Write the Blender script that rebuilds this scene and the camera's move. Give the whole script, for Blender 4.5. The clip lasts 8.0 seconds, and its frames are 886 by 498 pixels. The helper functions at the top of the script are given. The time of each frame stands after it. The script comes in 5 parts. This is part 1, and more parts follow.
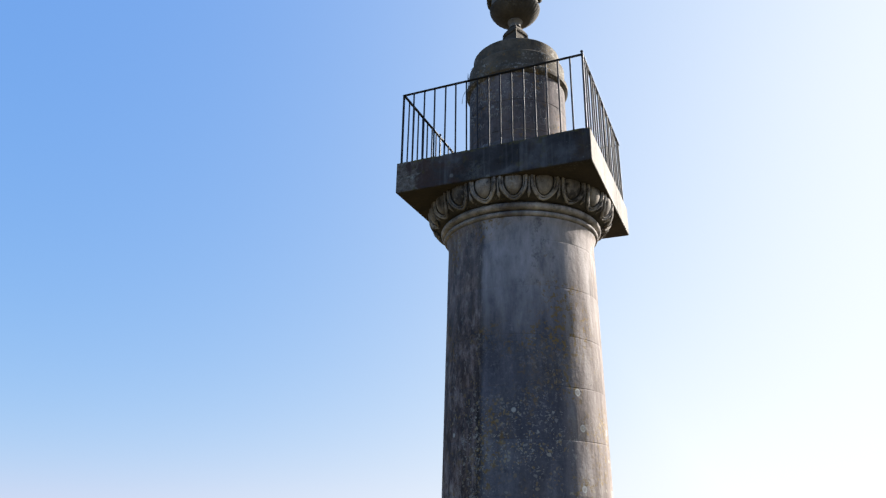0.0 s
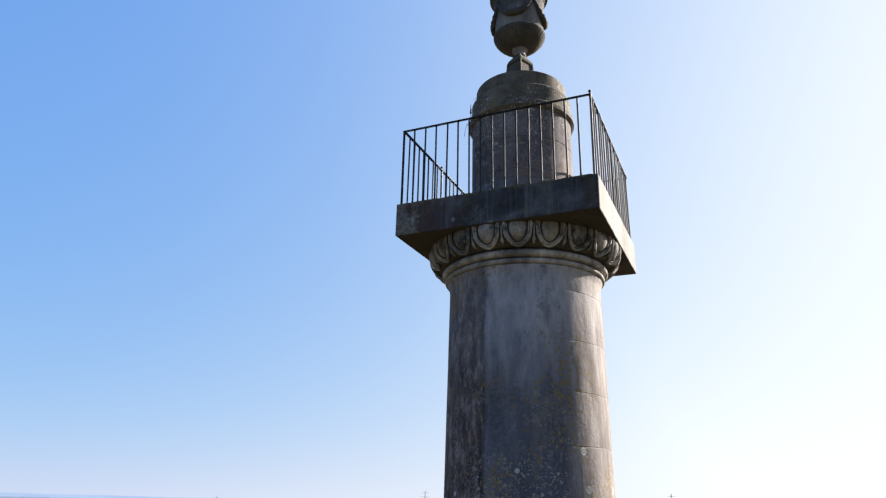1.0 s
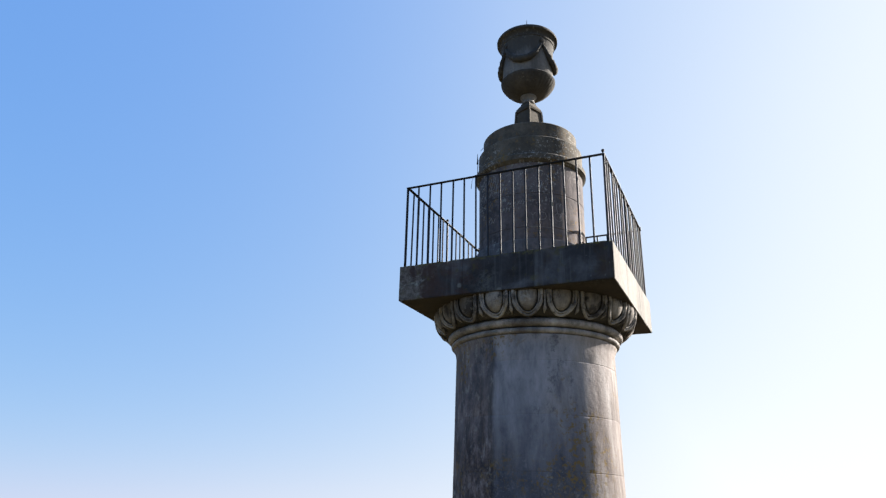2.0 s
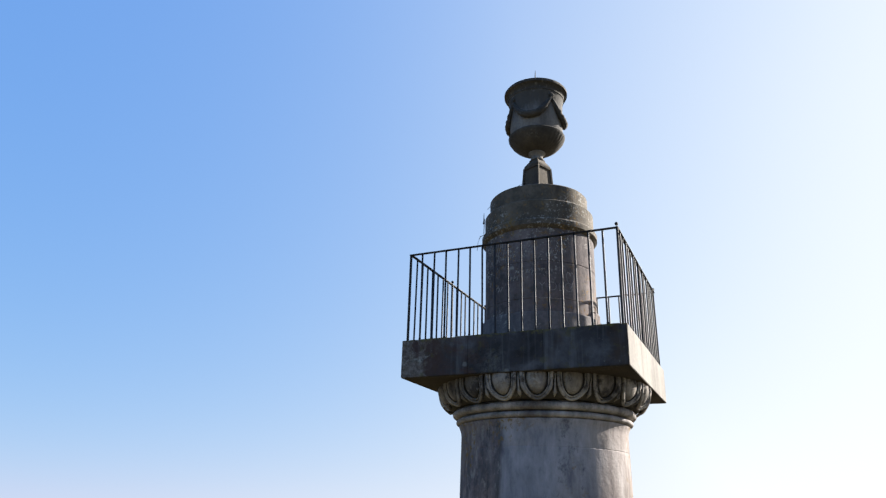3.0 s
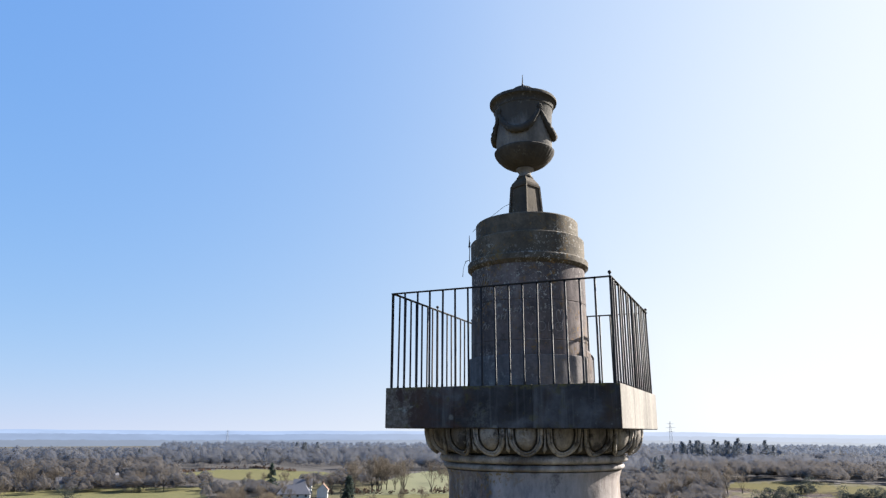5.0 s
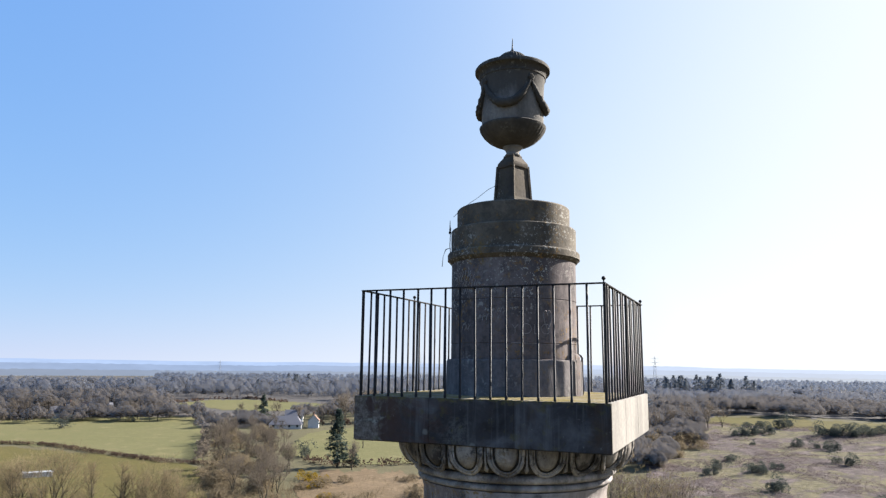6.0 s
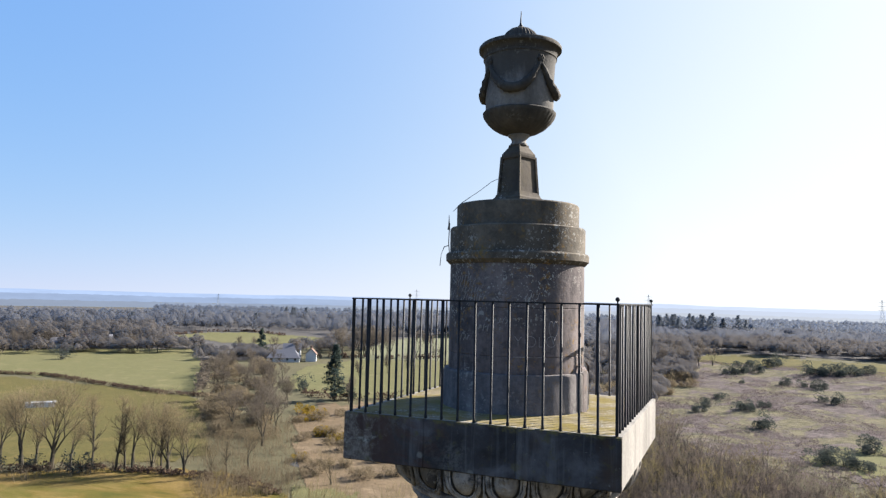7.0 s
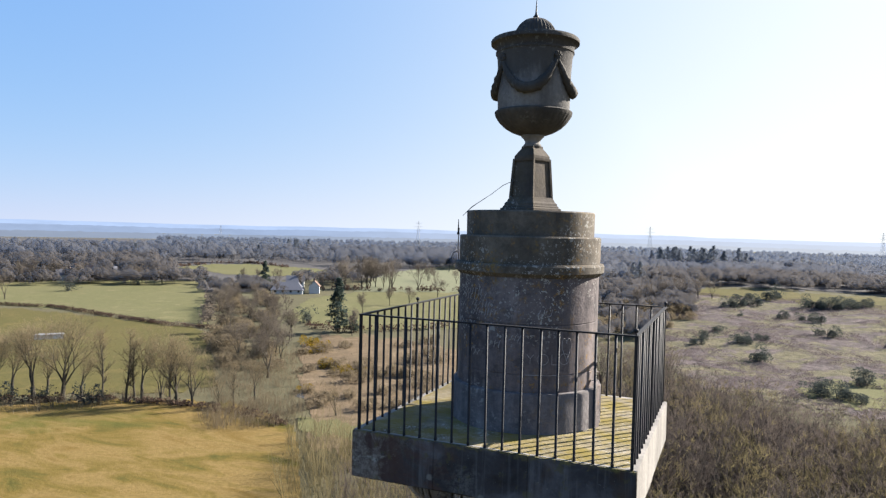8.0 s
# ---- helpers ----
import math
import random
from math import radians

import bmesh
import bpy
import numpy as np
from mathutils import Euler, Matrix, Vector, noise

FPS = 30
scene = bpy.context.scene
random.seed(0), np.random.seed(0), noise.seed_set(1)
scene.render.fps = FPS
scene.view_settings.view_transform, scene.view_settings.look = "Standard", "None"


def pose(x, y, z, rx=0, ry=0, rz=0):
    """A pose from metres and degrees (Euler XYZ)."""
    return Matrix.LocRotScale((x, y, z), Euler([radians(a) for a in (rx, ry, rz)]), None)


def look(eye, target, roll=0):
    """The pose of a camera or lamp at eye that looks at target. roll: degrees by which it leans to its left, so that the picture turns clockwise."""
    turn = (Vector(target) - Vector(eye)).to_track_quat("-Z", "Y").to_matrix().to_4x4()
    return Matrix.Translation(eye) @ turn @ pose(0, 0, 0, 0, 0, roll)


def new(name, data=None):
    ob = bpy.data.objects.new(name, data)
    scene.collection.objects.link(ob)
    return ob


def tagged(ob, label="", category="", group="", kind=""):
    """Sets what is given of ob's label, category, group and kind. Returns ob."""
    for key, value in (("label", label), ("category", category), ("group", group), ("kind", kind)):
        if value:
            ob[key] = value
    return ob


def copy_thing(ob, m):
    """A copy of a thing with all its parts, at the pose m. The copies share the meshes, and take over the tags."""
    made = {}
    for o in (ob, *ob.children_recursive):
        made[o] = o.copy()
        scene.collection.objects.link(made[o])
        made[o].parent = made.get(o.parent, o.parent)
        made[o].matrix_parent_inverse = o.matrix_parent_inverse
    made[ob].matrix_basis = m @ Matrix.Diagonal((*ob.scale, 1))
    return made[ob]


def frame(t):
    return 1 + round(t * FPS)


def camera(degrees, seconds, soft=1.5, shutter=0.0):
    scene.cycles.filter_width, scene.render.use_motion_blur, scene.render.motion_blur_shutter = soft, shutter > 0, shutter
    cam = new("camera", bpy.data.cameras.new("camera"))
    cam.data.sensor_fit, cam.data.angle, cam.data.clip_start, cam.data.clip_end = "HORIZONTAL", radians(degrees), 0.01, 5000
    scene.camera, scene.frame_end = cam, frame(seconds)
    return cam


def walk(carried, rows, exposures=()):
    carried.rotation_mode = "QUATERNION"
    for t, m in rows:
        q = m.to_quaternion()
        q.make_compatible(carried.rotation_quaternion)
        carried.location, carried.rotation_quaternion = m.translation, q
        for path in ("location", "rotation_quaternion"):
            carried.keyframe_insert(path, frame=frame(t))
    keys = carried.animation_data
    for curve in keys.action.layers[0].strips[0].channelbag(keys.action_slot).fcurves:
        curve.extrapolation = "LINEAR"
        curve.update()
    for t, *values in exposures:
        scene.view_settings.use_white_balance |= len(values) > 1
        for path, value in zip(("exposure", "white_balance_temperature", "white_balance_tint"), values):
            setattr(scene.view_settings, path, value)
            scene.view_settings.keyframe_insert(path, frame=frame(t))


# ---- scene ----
# metres; the column's axis stands at x = y = 0, the platform's sides lie along x and y
TOP = 31.0          # height of the platform's upper face over the ground
cam = camera(64.68, 8.0, soft=1.3)
# seconds, x, y, height over the platform, yaw, pitch, lean
ROWS = [
    (0.0, 2.976, -9.726, -4.908, 23.77, 20.78, -1.04),
    (0.5, 2.946, -9.696, -4.497, 23.77, 20.24, -1.12),
    (1.0, 2.929, -9.664, -4.044, 23.85, 19.97, -1.26),
    (1.5, 2.889, -9.586, -3.599, 24.21, 20.20, -1.25),
    (1.7, 2.882, -9.545, -3.417, 24.36, 20.34, -1.26),
    (2.8, 2.814, -9.380, -2.357, 24.99, 21.03, -1.65),
    (3.0, 2.803, -9.389, -2.148, 25.01, 20.99, -1.65),
    (3.5, 2.793, -9.442, -1.714, 24.91, 20.33, -1.45),
    (4.0, 2.815, -9.499, -1.306, 24.69, 18.85, -1.37),
    (4.5, 2.836, -9.516, -0.932, 24.19, 16.95, -0.86),
    (4.7, 2.834, -9.484, -0.775, 24.02, 16.08, -0.48),
    (5.8, 2.714, -8.740, 0.195, 23.14, 10.32, -0.36),
    (6.0, 2.669, -8.591, 0.372, 23.06, 9.29, -0.69),
    (6.5, 2.547, -8.301, 0.781, 22.84, 6.88, -1.21),
    (7.0, 2.410, -8.043, 1.225, 22.74, 4.04, -1.35),
    (7.5, 2.301, -7.888, 1.641, 22.74, 1.32, -1.45),
    (8.0, 2.196, -7.809, 2.113, 22.75, -1.59, -1.43),
]
walk(cam, [(t, pose(x, y, z + TOP, 90 + pitch, 0, yaw) @ pose(0, 0, 0, 0, 0, -lean)) for t, x, y, z, yaw, pitch, lean in ROWS],
     exposures=[(0.0, 1.95), (4.5, 1.95), (6.0, 2.02), (8.0, 2.03)])

# ---- sky and sun ----
SUN_AZ, SUN_EL = 40.0, 29.0     # degrees clockwise from +y, and over the horizon
world = bpy.data.worlds.new("sky")
scene.world = world
world.use_nodes = True
wn = world.node_tree.nodes
def nishita(altitude, air, dust, ozone):
    t = wn.new("ShaderNodeTexSky")
    t.sky_type = "NISHITA"
    t.sun_disc = False
    t.sun_elevation, t.sun_rotation = radians(SUN_EL), radians(SUN_AZ)
    t.altitude, t.air_density, t.dust_density, t.ozone_density = altitude, air, dust, ozone
    return t.outputs[0]


def world_mix(a, b, mode, fac=1.0):
    m = wn.new("ShaderNodeMix")
    m.data_type, m.blend_type = "RGBA", mode
    m.inputs[0].default_value = fac
    for sock, v in ((m.inputs[6], a), (m.inputs[7], b)):
        if isinstance(v, tuple):
            sock.default_value = (*v, 1)
        else:
            world.node_tree.links.new(v, sock)
    return m.outputs[2]


def world_math(op, a, b=0.0):
    m = wn.new("ShaderNodeMath")
    m.operation = op
    for sock, v in zip(m.inputs, (a, b)):
        if isinstance(v, float):
            sock.default_value = v
        else:
            world.node_tree.links.new(v, sock)
    return m.outputs[0]


SUN_DIR = Vector((math.sin(radians(SUN_AZ)) * math.cos(radians(SUN_EL)), math.cos(radians(SUN_AZ)) * math.cos(radians(SUN_EL)), math.sin(radians(SUN_EL))))
# clear blue air, its contrast eased per colour
split = wn.new("ShaderNodeSeparateColor")
world.node_tree.links.new(nishita(300, 1.0, 0.0, 3.0), split.inputs[0])
air = wn.new("ShaderNodeCombineColor")
for k, (gain, ease) in enumerate(((0.605, 0.62), (1.20, 0.37), (2.88, 0.10))):
    world.node_tree.links.new(world_math("MULTIPLY", world_math("POWER", split.outputs[k], ease), gain), air.inputs[k])
# low haze: thicker towards the horizon (air mass) and brighter towards the sun
sky_dir = wn.new("ShaderNodeTexCoord").outputs["Generated"]
toward = wn.new("ShaderNodeVectorMath")
toward.operation = "DOT_PRODUCT"
toward.inputs[1].default_value = SUN_DIR
world.node_tree.links.new(sky_dir, toward.inputs[0])
angle = world_math("ARCCOSINE", toward.outputs["Value"])
aureole = world_math("POWER", 2.71828, world_math("DIVIDE", world_math("SUBTRACT", radians(60), angle), radians(19)))
height = wn.new("ShaderNodeSeparateXYZ")
world.node_tree.links.new(sky_dir, height.inputs[0])
mass = world_math("DIVIDE", 0.138, world_math("ADD", world_math("MAXIMUM", height.outputs[2], 0.0), 0.038))
depth = world_math("MULTIPLY", mass, aureole)
amount = world_math("SUBTRACT", 1.0, world_math("POWER", 2.71828, world_math("MULTIPLY", depth, -1.0)))
glow = world_mix((2.65, 2.98, 3.55), (3.86, 4.03, 4.15), "MIX")
world.node_tree.links.new(world_math("MINIMUM", world_math("MULTIPLY", aureole, 0.55), 1.0), glow.node.inputs[0])
haze = world_mix(air.outputs[0], glow, "MIX")
world.node_tree.links.new(amount, haze.node.inputs[0])
world.node_tree.links.new(haze, wn["Background"].inputs["Color"])
wn["Background"].inputs["Strength"].default_value = 0.068
sun = new("sun", bpy.data.lights.new("sun", "SUN"))
sun.data.energy, sun.data.angle, sun.data.color = 5.0, radians(0.55), (1.0, 0.94, 0.86)
sun.matrix_world = look(Vector((0, 0, 80)) + SUN_DIR * 60, (0, 0, 80))


# ---- materials ----
class Nodes:
    """A small builder for procedural materials."""

    def __init__(self, name, rough=0.9, spec=0.3):
        self.mat = bpy.data.materials.new(name)
        self.mat.use_nodes = True
        self.t = self.mat.node_tree
        self.b = self.t.nodes["Principled BSDF"]
        self.b.inputs["Roughness"].default_value = rough
        self.b.inputs["Specular IOR Level"].default_value = spec
        self.co = self.add("ShaderNodeTexCoord").outputs["Object"]
        self.geo = self.add("ShaderNodeNewGeometry")
        self.pos = self.geo.outputs["Position"]

    def add(self, kind, **kw):
        n = self.t.nodes.new(kind)
        for k, v in kw.items():
            n.inputs[k].default_value = v
        return n

    def link(self, a, b):
        self.t.links.new(a, b)

    def mapped(self, src, scale):
        m = self.add("ShaderNodeMapping")
        m.inputs["Scale"].default_value = scale
        self.link(src, m.inputs["Vector"])
        return m.outputs[0]

    def noise(self, src, scale, detail=4, rough=0.55, dist=0.0):
        n = self.add("ShaderNodeTexNoise", Scale=scale, Detail=detail, Roughness=rough, Distortion=dist)
        self.link(src, n.inputs["Vector"])
        return n.outputs["Fac"]

    def cells(self, src, scale):
        n = self.add("ShaderNodeTexVoronoi", Scale=scale)
        self.link(src, n.inputs["Vector"])
        return n

    def ramp(self, fac, *stops):
        r = self.add("ShaderNodeValToRGB")
        els = r.color_ramp.elements
        while len(els) < len(stops):
            els.new(0.5)
        for e, (p, c) in zip(els, stops):
            e.position = p
            e.color = (*c, 1) if isinstance(c, tuple) else (c, c, c, 1)
        self.link(fac, r.inputs["Fac"])
        return r.outputs["Color"]

    def mix(self, fac, a, b, mode="MIX"):
        m = self.add("ShaderNodeMix")
        m.data_type, m.blend_type = "RGBA", mode
        for sock, v in ((m.inputs[0], fac), (m.inputs[6], a), (m.inputs[7], b)):
            if isinstance(v, (int, float)):
                sock.default_value = v
            elif isinstance(v, tuple):
                sock.default_value = (*v, 1)
            else:
                self.link(v, sock)
        return m.outputs[2]

    def math(self, op, a, b=0.0):
        m = self.add("ShaderNodeMath")
        m.operation = op
        for sock, v in ((m.inputs[0], a), (m.inputs[1], b)):
            if isinstance(v, (int, float)):
                sock.default_value = v
            else:
                self.link(v, sock)
        return m.outputs[0]

    def done(self, colour, height=None, strength=0.3, distance=0.02):
        self.link(colour, self.b.inputs["Base Color"])
        if height is not None:
            bump = self.add("ShaderNodeBump", Strength=strength, Distance=distance)
            self.link(height, bump.inputs["Height"])
            self.link(bump.outputs[0], self.b.inputs["Normal"])
        return self.mat


def stone_material(name, light, mid, dark, soot=0.5, streak=0.5, lichen=0.5, ochre=0.35, moss=0.0, random_tint=0.0, washed=None, patchy=0.0, sooty_top=None):
    """Weathered limestone: mottled, with soot runs, pale lichen discs and ochre crust."""
    n = Nodes(name, 0.92, 0.2)
    p = n.pos
    fair = tuple(0.42 * v for v in light) if washed else light
    base = n.ramp(n.noise(p, 1.7, 6, 0.6), (0.3, mid), (0.62, fair))
    grain = n.noise(p, 22, 5, 0.65)
    base = n.mix(0.35, base, n.ramp(grain, (0.3, dark), (0.7, fair)))
    if random_tint:
        info = n.add("ShaderNodeObjectInfo")
        base = n.mix(random_tint, base, n.ramp(info.outputs["Random"], (0.0, dark), (0.45, mid), (1.0, fair)), "MIX")
    runs = n.noise(n.mapped(p, (3.2, 3.2, 0.16)), 1.0, 5, 0.6, 0.4)
    fine = n.noise(n.mapped(p, (14, 14, 0.6)), 1.0, 3, 0.6)
    runs = n.math("ADD", n.math("MULTIPLY", runs, 0.75), n.math("MULTIPLY", fine, 0.25))
    mask = n.ramp(runs, (0.5 - 0.18 * streak, 0.0), (0.5 + 0.16, 1.0))
    base = n.mix(n.math("MULTIPLY", mask, soot), base, dark)
    big = n.ramp(n.noise(n.mapped(p, (1.5, 1.5, 0.35)), 1.0, 5, 0.6, 0.8), (0.44, 0.0), (0.6, 1.0))
    base = n.mix(n.math("MULTIPLY", big, soot * 0.6), base, dark)
    xyz = n.add("ShaderNodeSeparateXYZ")
    n.link(p, xyz.inputs[0])
    if sooty_top:                               # soot washed down from the rim
        run = n.math("ADD", n.math("MULTIPLY", n.math("SUBTRACT", xyz.outputs[2], sooty_top), 5.0), n.math("MULTIPLY", n.math("SUBTRACT", n.noise(n.mapped(p, (5, 5, 1.5)), 1.0, 6, 0.7), 0.5), 4.0))
        base = n.mix(n.math("MULTIPLY", n.ramp(run, (0.0, 0.0), (1.0, 1.0)), 0.85), base, tuple(1.3 * v for v in dark))
    if patchy:
        black = n.ramp(n.noise(p, 5.5, 6, 0.7, 0.2), (0.50, 0.0), (0.60, 1.0))
        base = n.mix(n.math("MULTIPLY", black, patchy), base, dark)
    if washed:
        # the weather side carries brown runs with a sharp border; a rain-washed pale zone hangs below the capital
        side = n.math("ARCTAN2", xyz.outputs[0], n.math("MULTIPLY", xyz.outputs[1], -1.0))
        wander = n.math("MULTIPLY", n.math("SUBTRACT", n.noise(n.mapped(p, (1.5, 1.5, 0.7)), 1.0, 5, 0.65), 0.5), 0.22)
        west = n.ramp(n.math("ADD", n.math("MULTIPLY", n.math("ADD", side, wander), -2.0), 0.12), (0.5, 0.0), (0.58, 1.0))
        veins = n.ramp(n.noise(n.mapped(p, (7, 7, 2.6)), 1.0, 7, 0.78, 0.2), (0.40, (0.02, 0.014, 0.013)), (0.49, (0.075, 0.05, 0.043)), (0.57, (0.16, 0.12, 0.108)), (0.66, (0.30, 0.255, 0.245)))
        base = n.mix(n.math("MULTIPLY", west, 0.8), base, veins)
        edge = n.ramp(n.math("ABSOLUTE", n.math("ADD", n.math("ADD", side, wander), 0.24)), (0.0, 1.0), (0.09, 0.0))
        base = n.mix(n.math("MULTIPLY", edge, n.ramp(n.noise(n.mapped(p, (5, 5, 1.2)), 1.0, 6, 0.7), (0.38, 0.0), (0.5, 0.95))), base, (0.016, 0.014, 0.015))
        mottle = n.noise(n.mapped(p, (9, 9, 6)), 1.0, 7, 0.8, 0.1)
        base = n.mix(n.math("MULTIPLY", n.ramp(mottle, (0.51, 0.0), (0.58, 1.0)), 0.3), base, tuple(0.45 * v for v in mid))
        base = n.mix(n.math("MULTIPLY", n.ramp(mottle, (0.36, 1.0), (0.43, 0.0)), 0.2), base, tuple(0.8 * v for v in light))
        drop = n.math("MULTIPLY", n.math("SUBTRACT", xyz.outputs[2], washed - 1.9), 0.6)
        ragged = n.math("ADD", drop, n.math("MULTIPLY", n.math("SUBTRACT", n.noise(n.mapped(p, (2.2, 2.2, 0.5)), 1.0, 6, 0.65, 0.4), 0.5), 2.4))
        pale = n.ramp(n.noise(n.mapped(p, (4.5, 4.5, 1.6)), 1.0, 7, 0.7, 0.1), (0.30, mid), (0.48, tuple(0.66 * v for v in light)), (0.68, tuple(0.95 * v for v in light)))
        wash = n.math("MULTIPLY", n.ramp(ragged, (0.0, 0.0), (0.9, 1.0)), n.math("SUBTRACT", 0.75, n.math("MULTIPLY", west, 0.45)))
        base = n.mix(wash, base, pale)
        blot = n.ramp(n.noise(n.mapped(p, (2.6, 2.6, 1.5)), 1.0, 7, 0.75, 0.1), (0.58, 0.0), (0.66, 1.0))
        base = n.mix(n.math("MULTIPLY", blot, 0.7), base, dark)
        white = n.ramp(n.noise(n.mapped(p, (13, 13, 4.5)), 1.0, 7, 0.8, 0.2), (0.56, 0.0), (0.62, 1.0))
        base = n.mix(n.math("MULTIPLY", white, n.math("ADD", 0.12, n.math("MULTIPLY", west, 0.5))), base, (0.27, 0.255, 0.245))
        # warm sunlight painted in as tan on the side that the sun reaches
        lit_side = n.ramp(n.math("ADD", side, wander), (0.72, 0.0), (1.0, 1.0))
        base = n.mix(n.math("MULTIPLY", lit_side, 0.75), base, n.ramp(n.noise(n.mapped(p, (5, 5, 1.0)), 1.0, 6, 0.7), (0.36, (0.125, 0.097, 0.083)), (0.5, (0.215, 0.177, 0.155)), (0.64, (0.33, 0.293, 0.27))))
    # lichen: patches of small pale discs and ochre spots
    low = 0.06 if washed else 0.0
    where = n.ramp(n.noise(p, 1.1, 3, 0.6), (0.50 - low, 0.0), (0.60 - low, 1.0))
    if washed:
        where = n.math("MULTIPLY", where, n.ramp(n.math("MULTIPLY", n.math("SUBTRACT", washed - 1.6, xyz.outputs[2]), 0.5), (0.0, 0.08), (0.8, 1.0)))
    wob = n.add("ShaderNodeVectorMath")
    wob.operation = "ADD"
    jit = n.add("ShaderNodeTexNoise", Scale=16.0, Detail=4.0)
    n.link(p, jit.inputs["Vector"])
    sc = n.add("ShaderNodeVectorMath")
    sc.operation = "SCALE"
    sc.inputs["Scale"].default_value = 0.11
    n.link(jit.outputs["Color"], sc.inputs[0])
    n.link(p, wob.inputs[0])
    n.link(sc.outputs[0], wob.inputs[1])
    spots = 0.0
    for scale, reach in ((38.0, 0.5), (20.0, 0.42), (9.0, 0.2)):
        cell = n.cells(wob.outputs[0], scale)
        sep = n.add("ShaderNodeSeparateColor")
        n.link(cell.outputs["Color"], sep.inputs[0])
        size = n.math("MULTIPLY", n.math("POWER", sep.outputs[0], 2.5), reach)
        disc = n.ramp(n.math("SUBTRACT", cell.outputs["Distance"], size), (0.0, 1.0), (0.04, 0.0))
        spots = n.math("MAXIMUM", n.math("MULTIPLY", n.math("MULTIPLY", disc, where), lichen), spots)
    base = n.mix(spots, base, (0.28, 0.27, 0.245))
    where2 = n.ramp(n.noise(p, 0.9, 4, 0.65, 0.5), (0.55 - low, 0.0), (0.66 - low, 1.0))
    crust = n.ramp(n.noise(p, 16, 4, 0.7), (0.52, 0.0), (0.6, 1.0))
    base = n.mix(n.math("MULTIPLY", n.math("MULTIPLY", crust, where2), ochre), base, (0.16, 0.105, 0.035))
    # ochre lichen in small discs, and a few old grey rosettes with pale rims
    if washed:
        cell = n.cells(wob.outputs[0], 24.0)
        sep = n.add("ShaderNodeSeparateColor")
        n.link(cell.outputs["Color"], sep.inputs[0])
        disc = n.ramp(n.math("SUBTRACT", cell.outputs["Distance"], n.math("MULTIPLY", n.math("POWER", sep.outputs[1], 1.6), 0.5)), (0.0, 1.0), (0.06, 0.0))
        near_edge = n.math("MAXIMUM", n.ramp(n.noise(p, 1.3, 4, 0.6, 0.3), (0.46, 0.0), (0.58, 1.0)), edge)
        lower = n.ramp(n.math("MULTIPLY", n.math("SUBTRACT", washed - 1.1, xyz.outputs[2]), 0.6), (0.0, 0.0), (0.8, 1.0))
        base = n.mix(n.math("MULTIPLY", n.math("MULTIPLY", disc, near_edge), n.math("MULTIPLY", lower, 0.65)), base, n.ramp(sep.outputs[2], (0.0, (0.20, 0.135, 0.05)), (0.6, (0.26, 0.19, 0.085)), (1.0, (0.36, 0.345, 0.30))))
        cell = n.cells(p, 4.2)
        sep = n.add("ShaderNodeSeparateColor")
        n.link(cell.outputs["Color"], sep.inputs[0])
        rim = n.ramp(cell.outputs["Distance"], (0.0, 0.75), (0.11, 0.35), (0.15, 1.0), (0.19, 1.0), (0.21, 0.0))
        base = n.mix(n.math("MULTIPLY", n.math("MULTIPLY", rim, n.ramp(sep.outputs[0], (0.86, 0.0), (0.87, 1.0))), n.math("MULTIPLY", lower, 0.8)), base, (0.36, 0.37, 0.35))
    if ochre >= 1.0:                            # orange crusts below the joints
        hot = n.math("MULTIPLY", n.ramp(n.noise(p, 14, 6, 0.8), (0.54, 0.0), (0.60, 1.0)), n.ramp(n.noise(n.mapped(p, (2.2, 2.2, 1.2)), 1.0, 4, 0.6, 0.4), (0.48, 0.0), (0.60, 1.0)))
        base = n.mix(n.math("MULTIPLY", hot, 0.75), base, n.ramp(n.noise(p, 30, 2), (0.4, (0.12, 0.062, 0.018)), (0.6, (0.26, 0.15, 0.035))))
    if moss:
        green = n.ramp(n.noise(p, 3.0, 5, 0.65), (0.4, 0.0), (0.6, 1.0))
        base = n.mix(n.math("MULTIPLY", green, moss), base, (0.145, 0.108, 0.013))
    height = n.math("ADD", n.math("MULTIPLY", grain, 0.5), n.math("MULTIPLY", n.noise(p, 5, 4), 0.6))
    return n.done(base, height, 0.5, 0.02)


M_SHAFT = stone_material("weathered_shaft_stone", (0.41, 0.396, 0.418), (0.100, 0.099, 0.128), (0.027, 0.026, 0.036), 0.65, 0.5, 0.65, 0.9, random_tint=0.22, washed=TOP - 1.0)
# light stone for the sunlit sides; the shaded front gets the darker crust
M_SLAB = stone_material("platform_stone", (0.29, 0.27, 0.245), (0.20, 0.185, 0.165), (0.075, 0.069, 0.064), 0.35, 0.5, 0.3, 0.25)


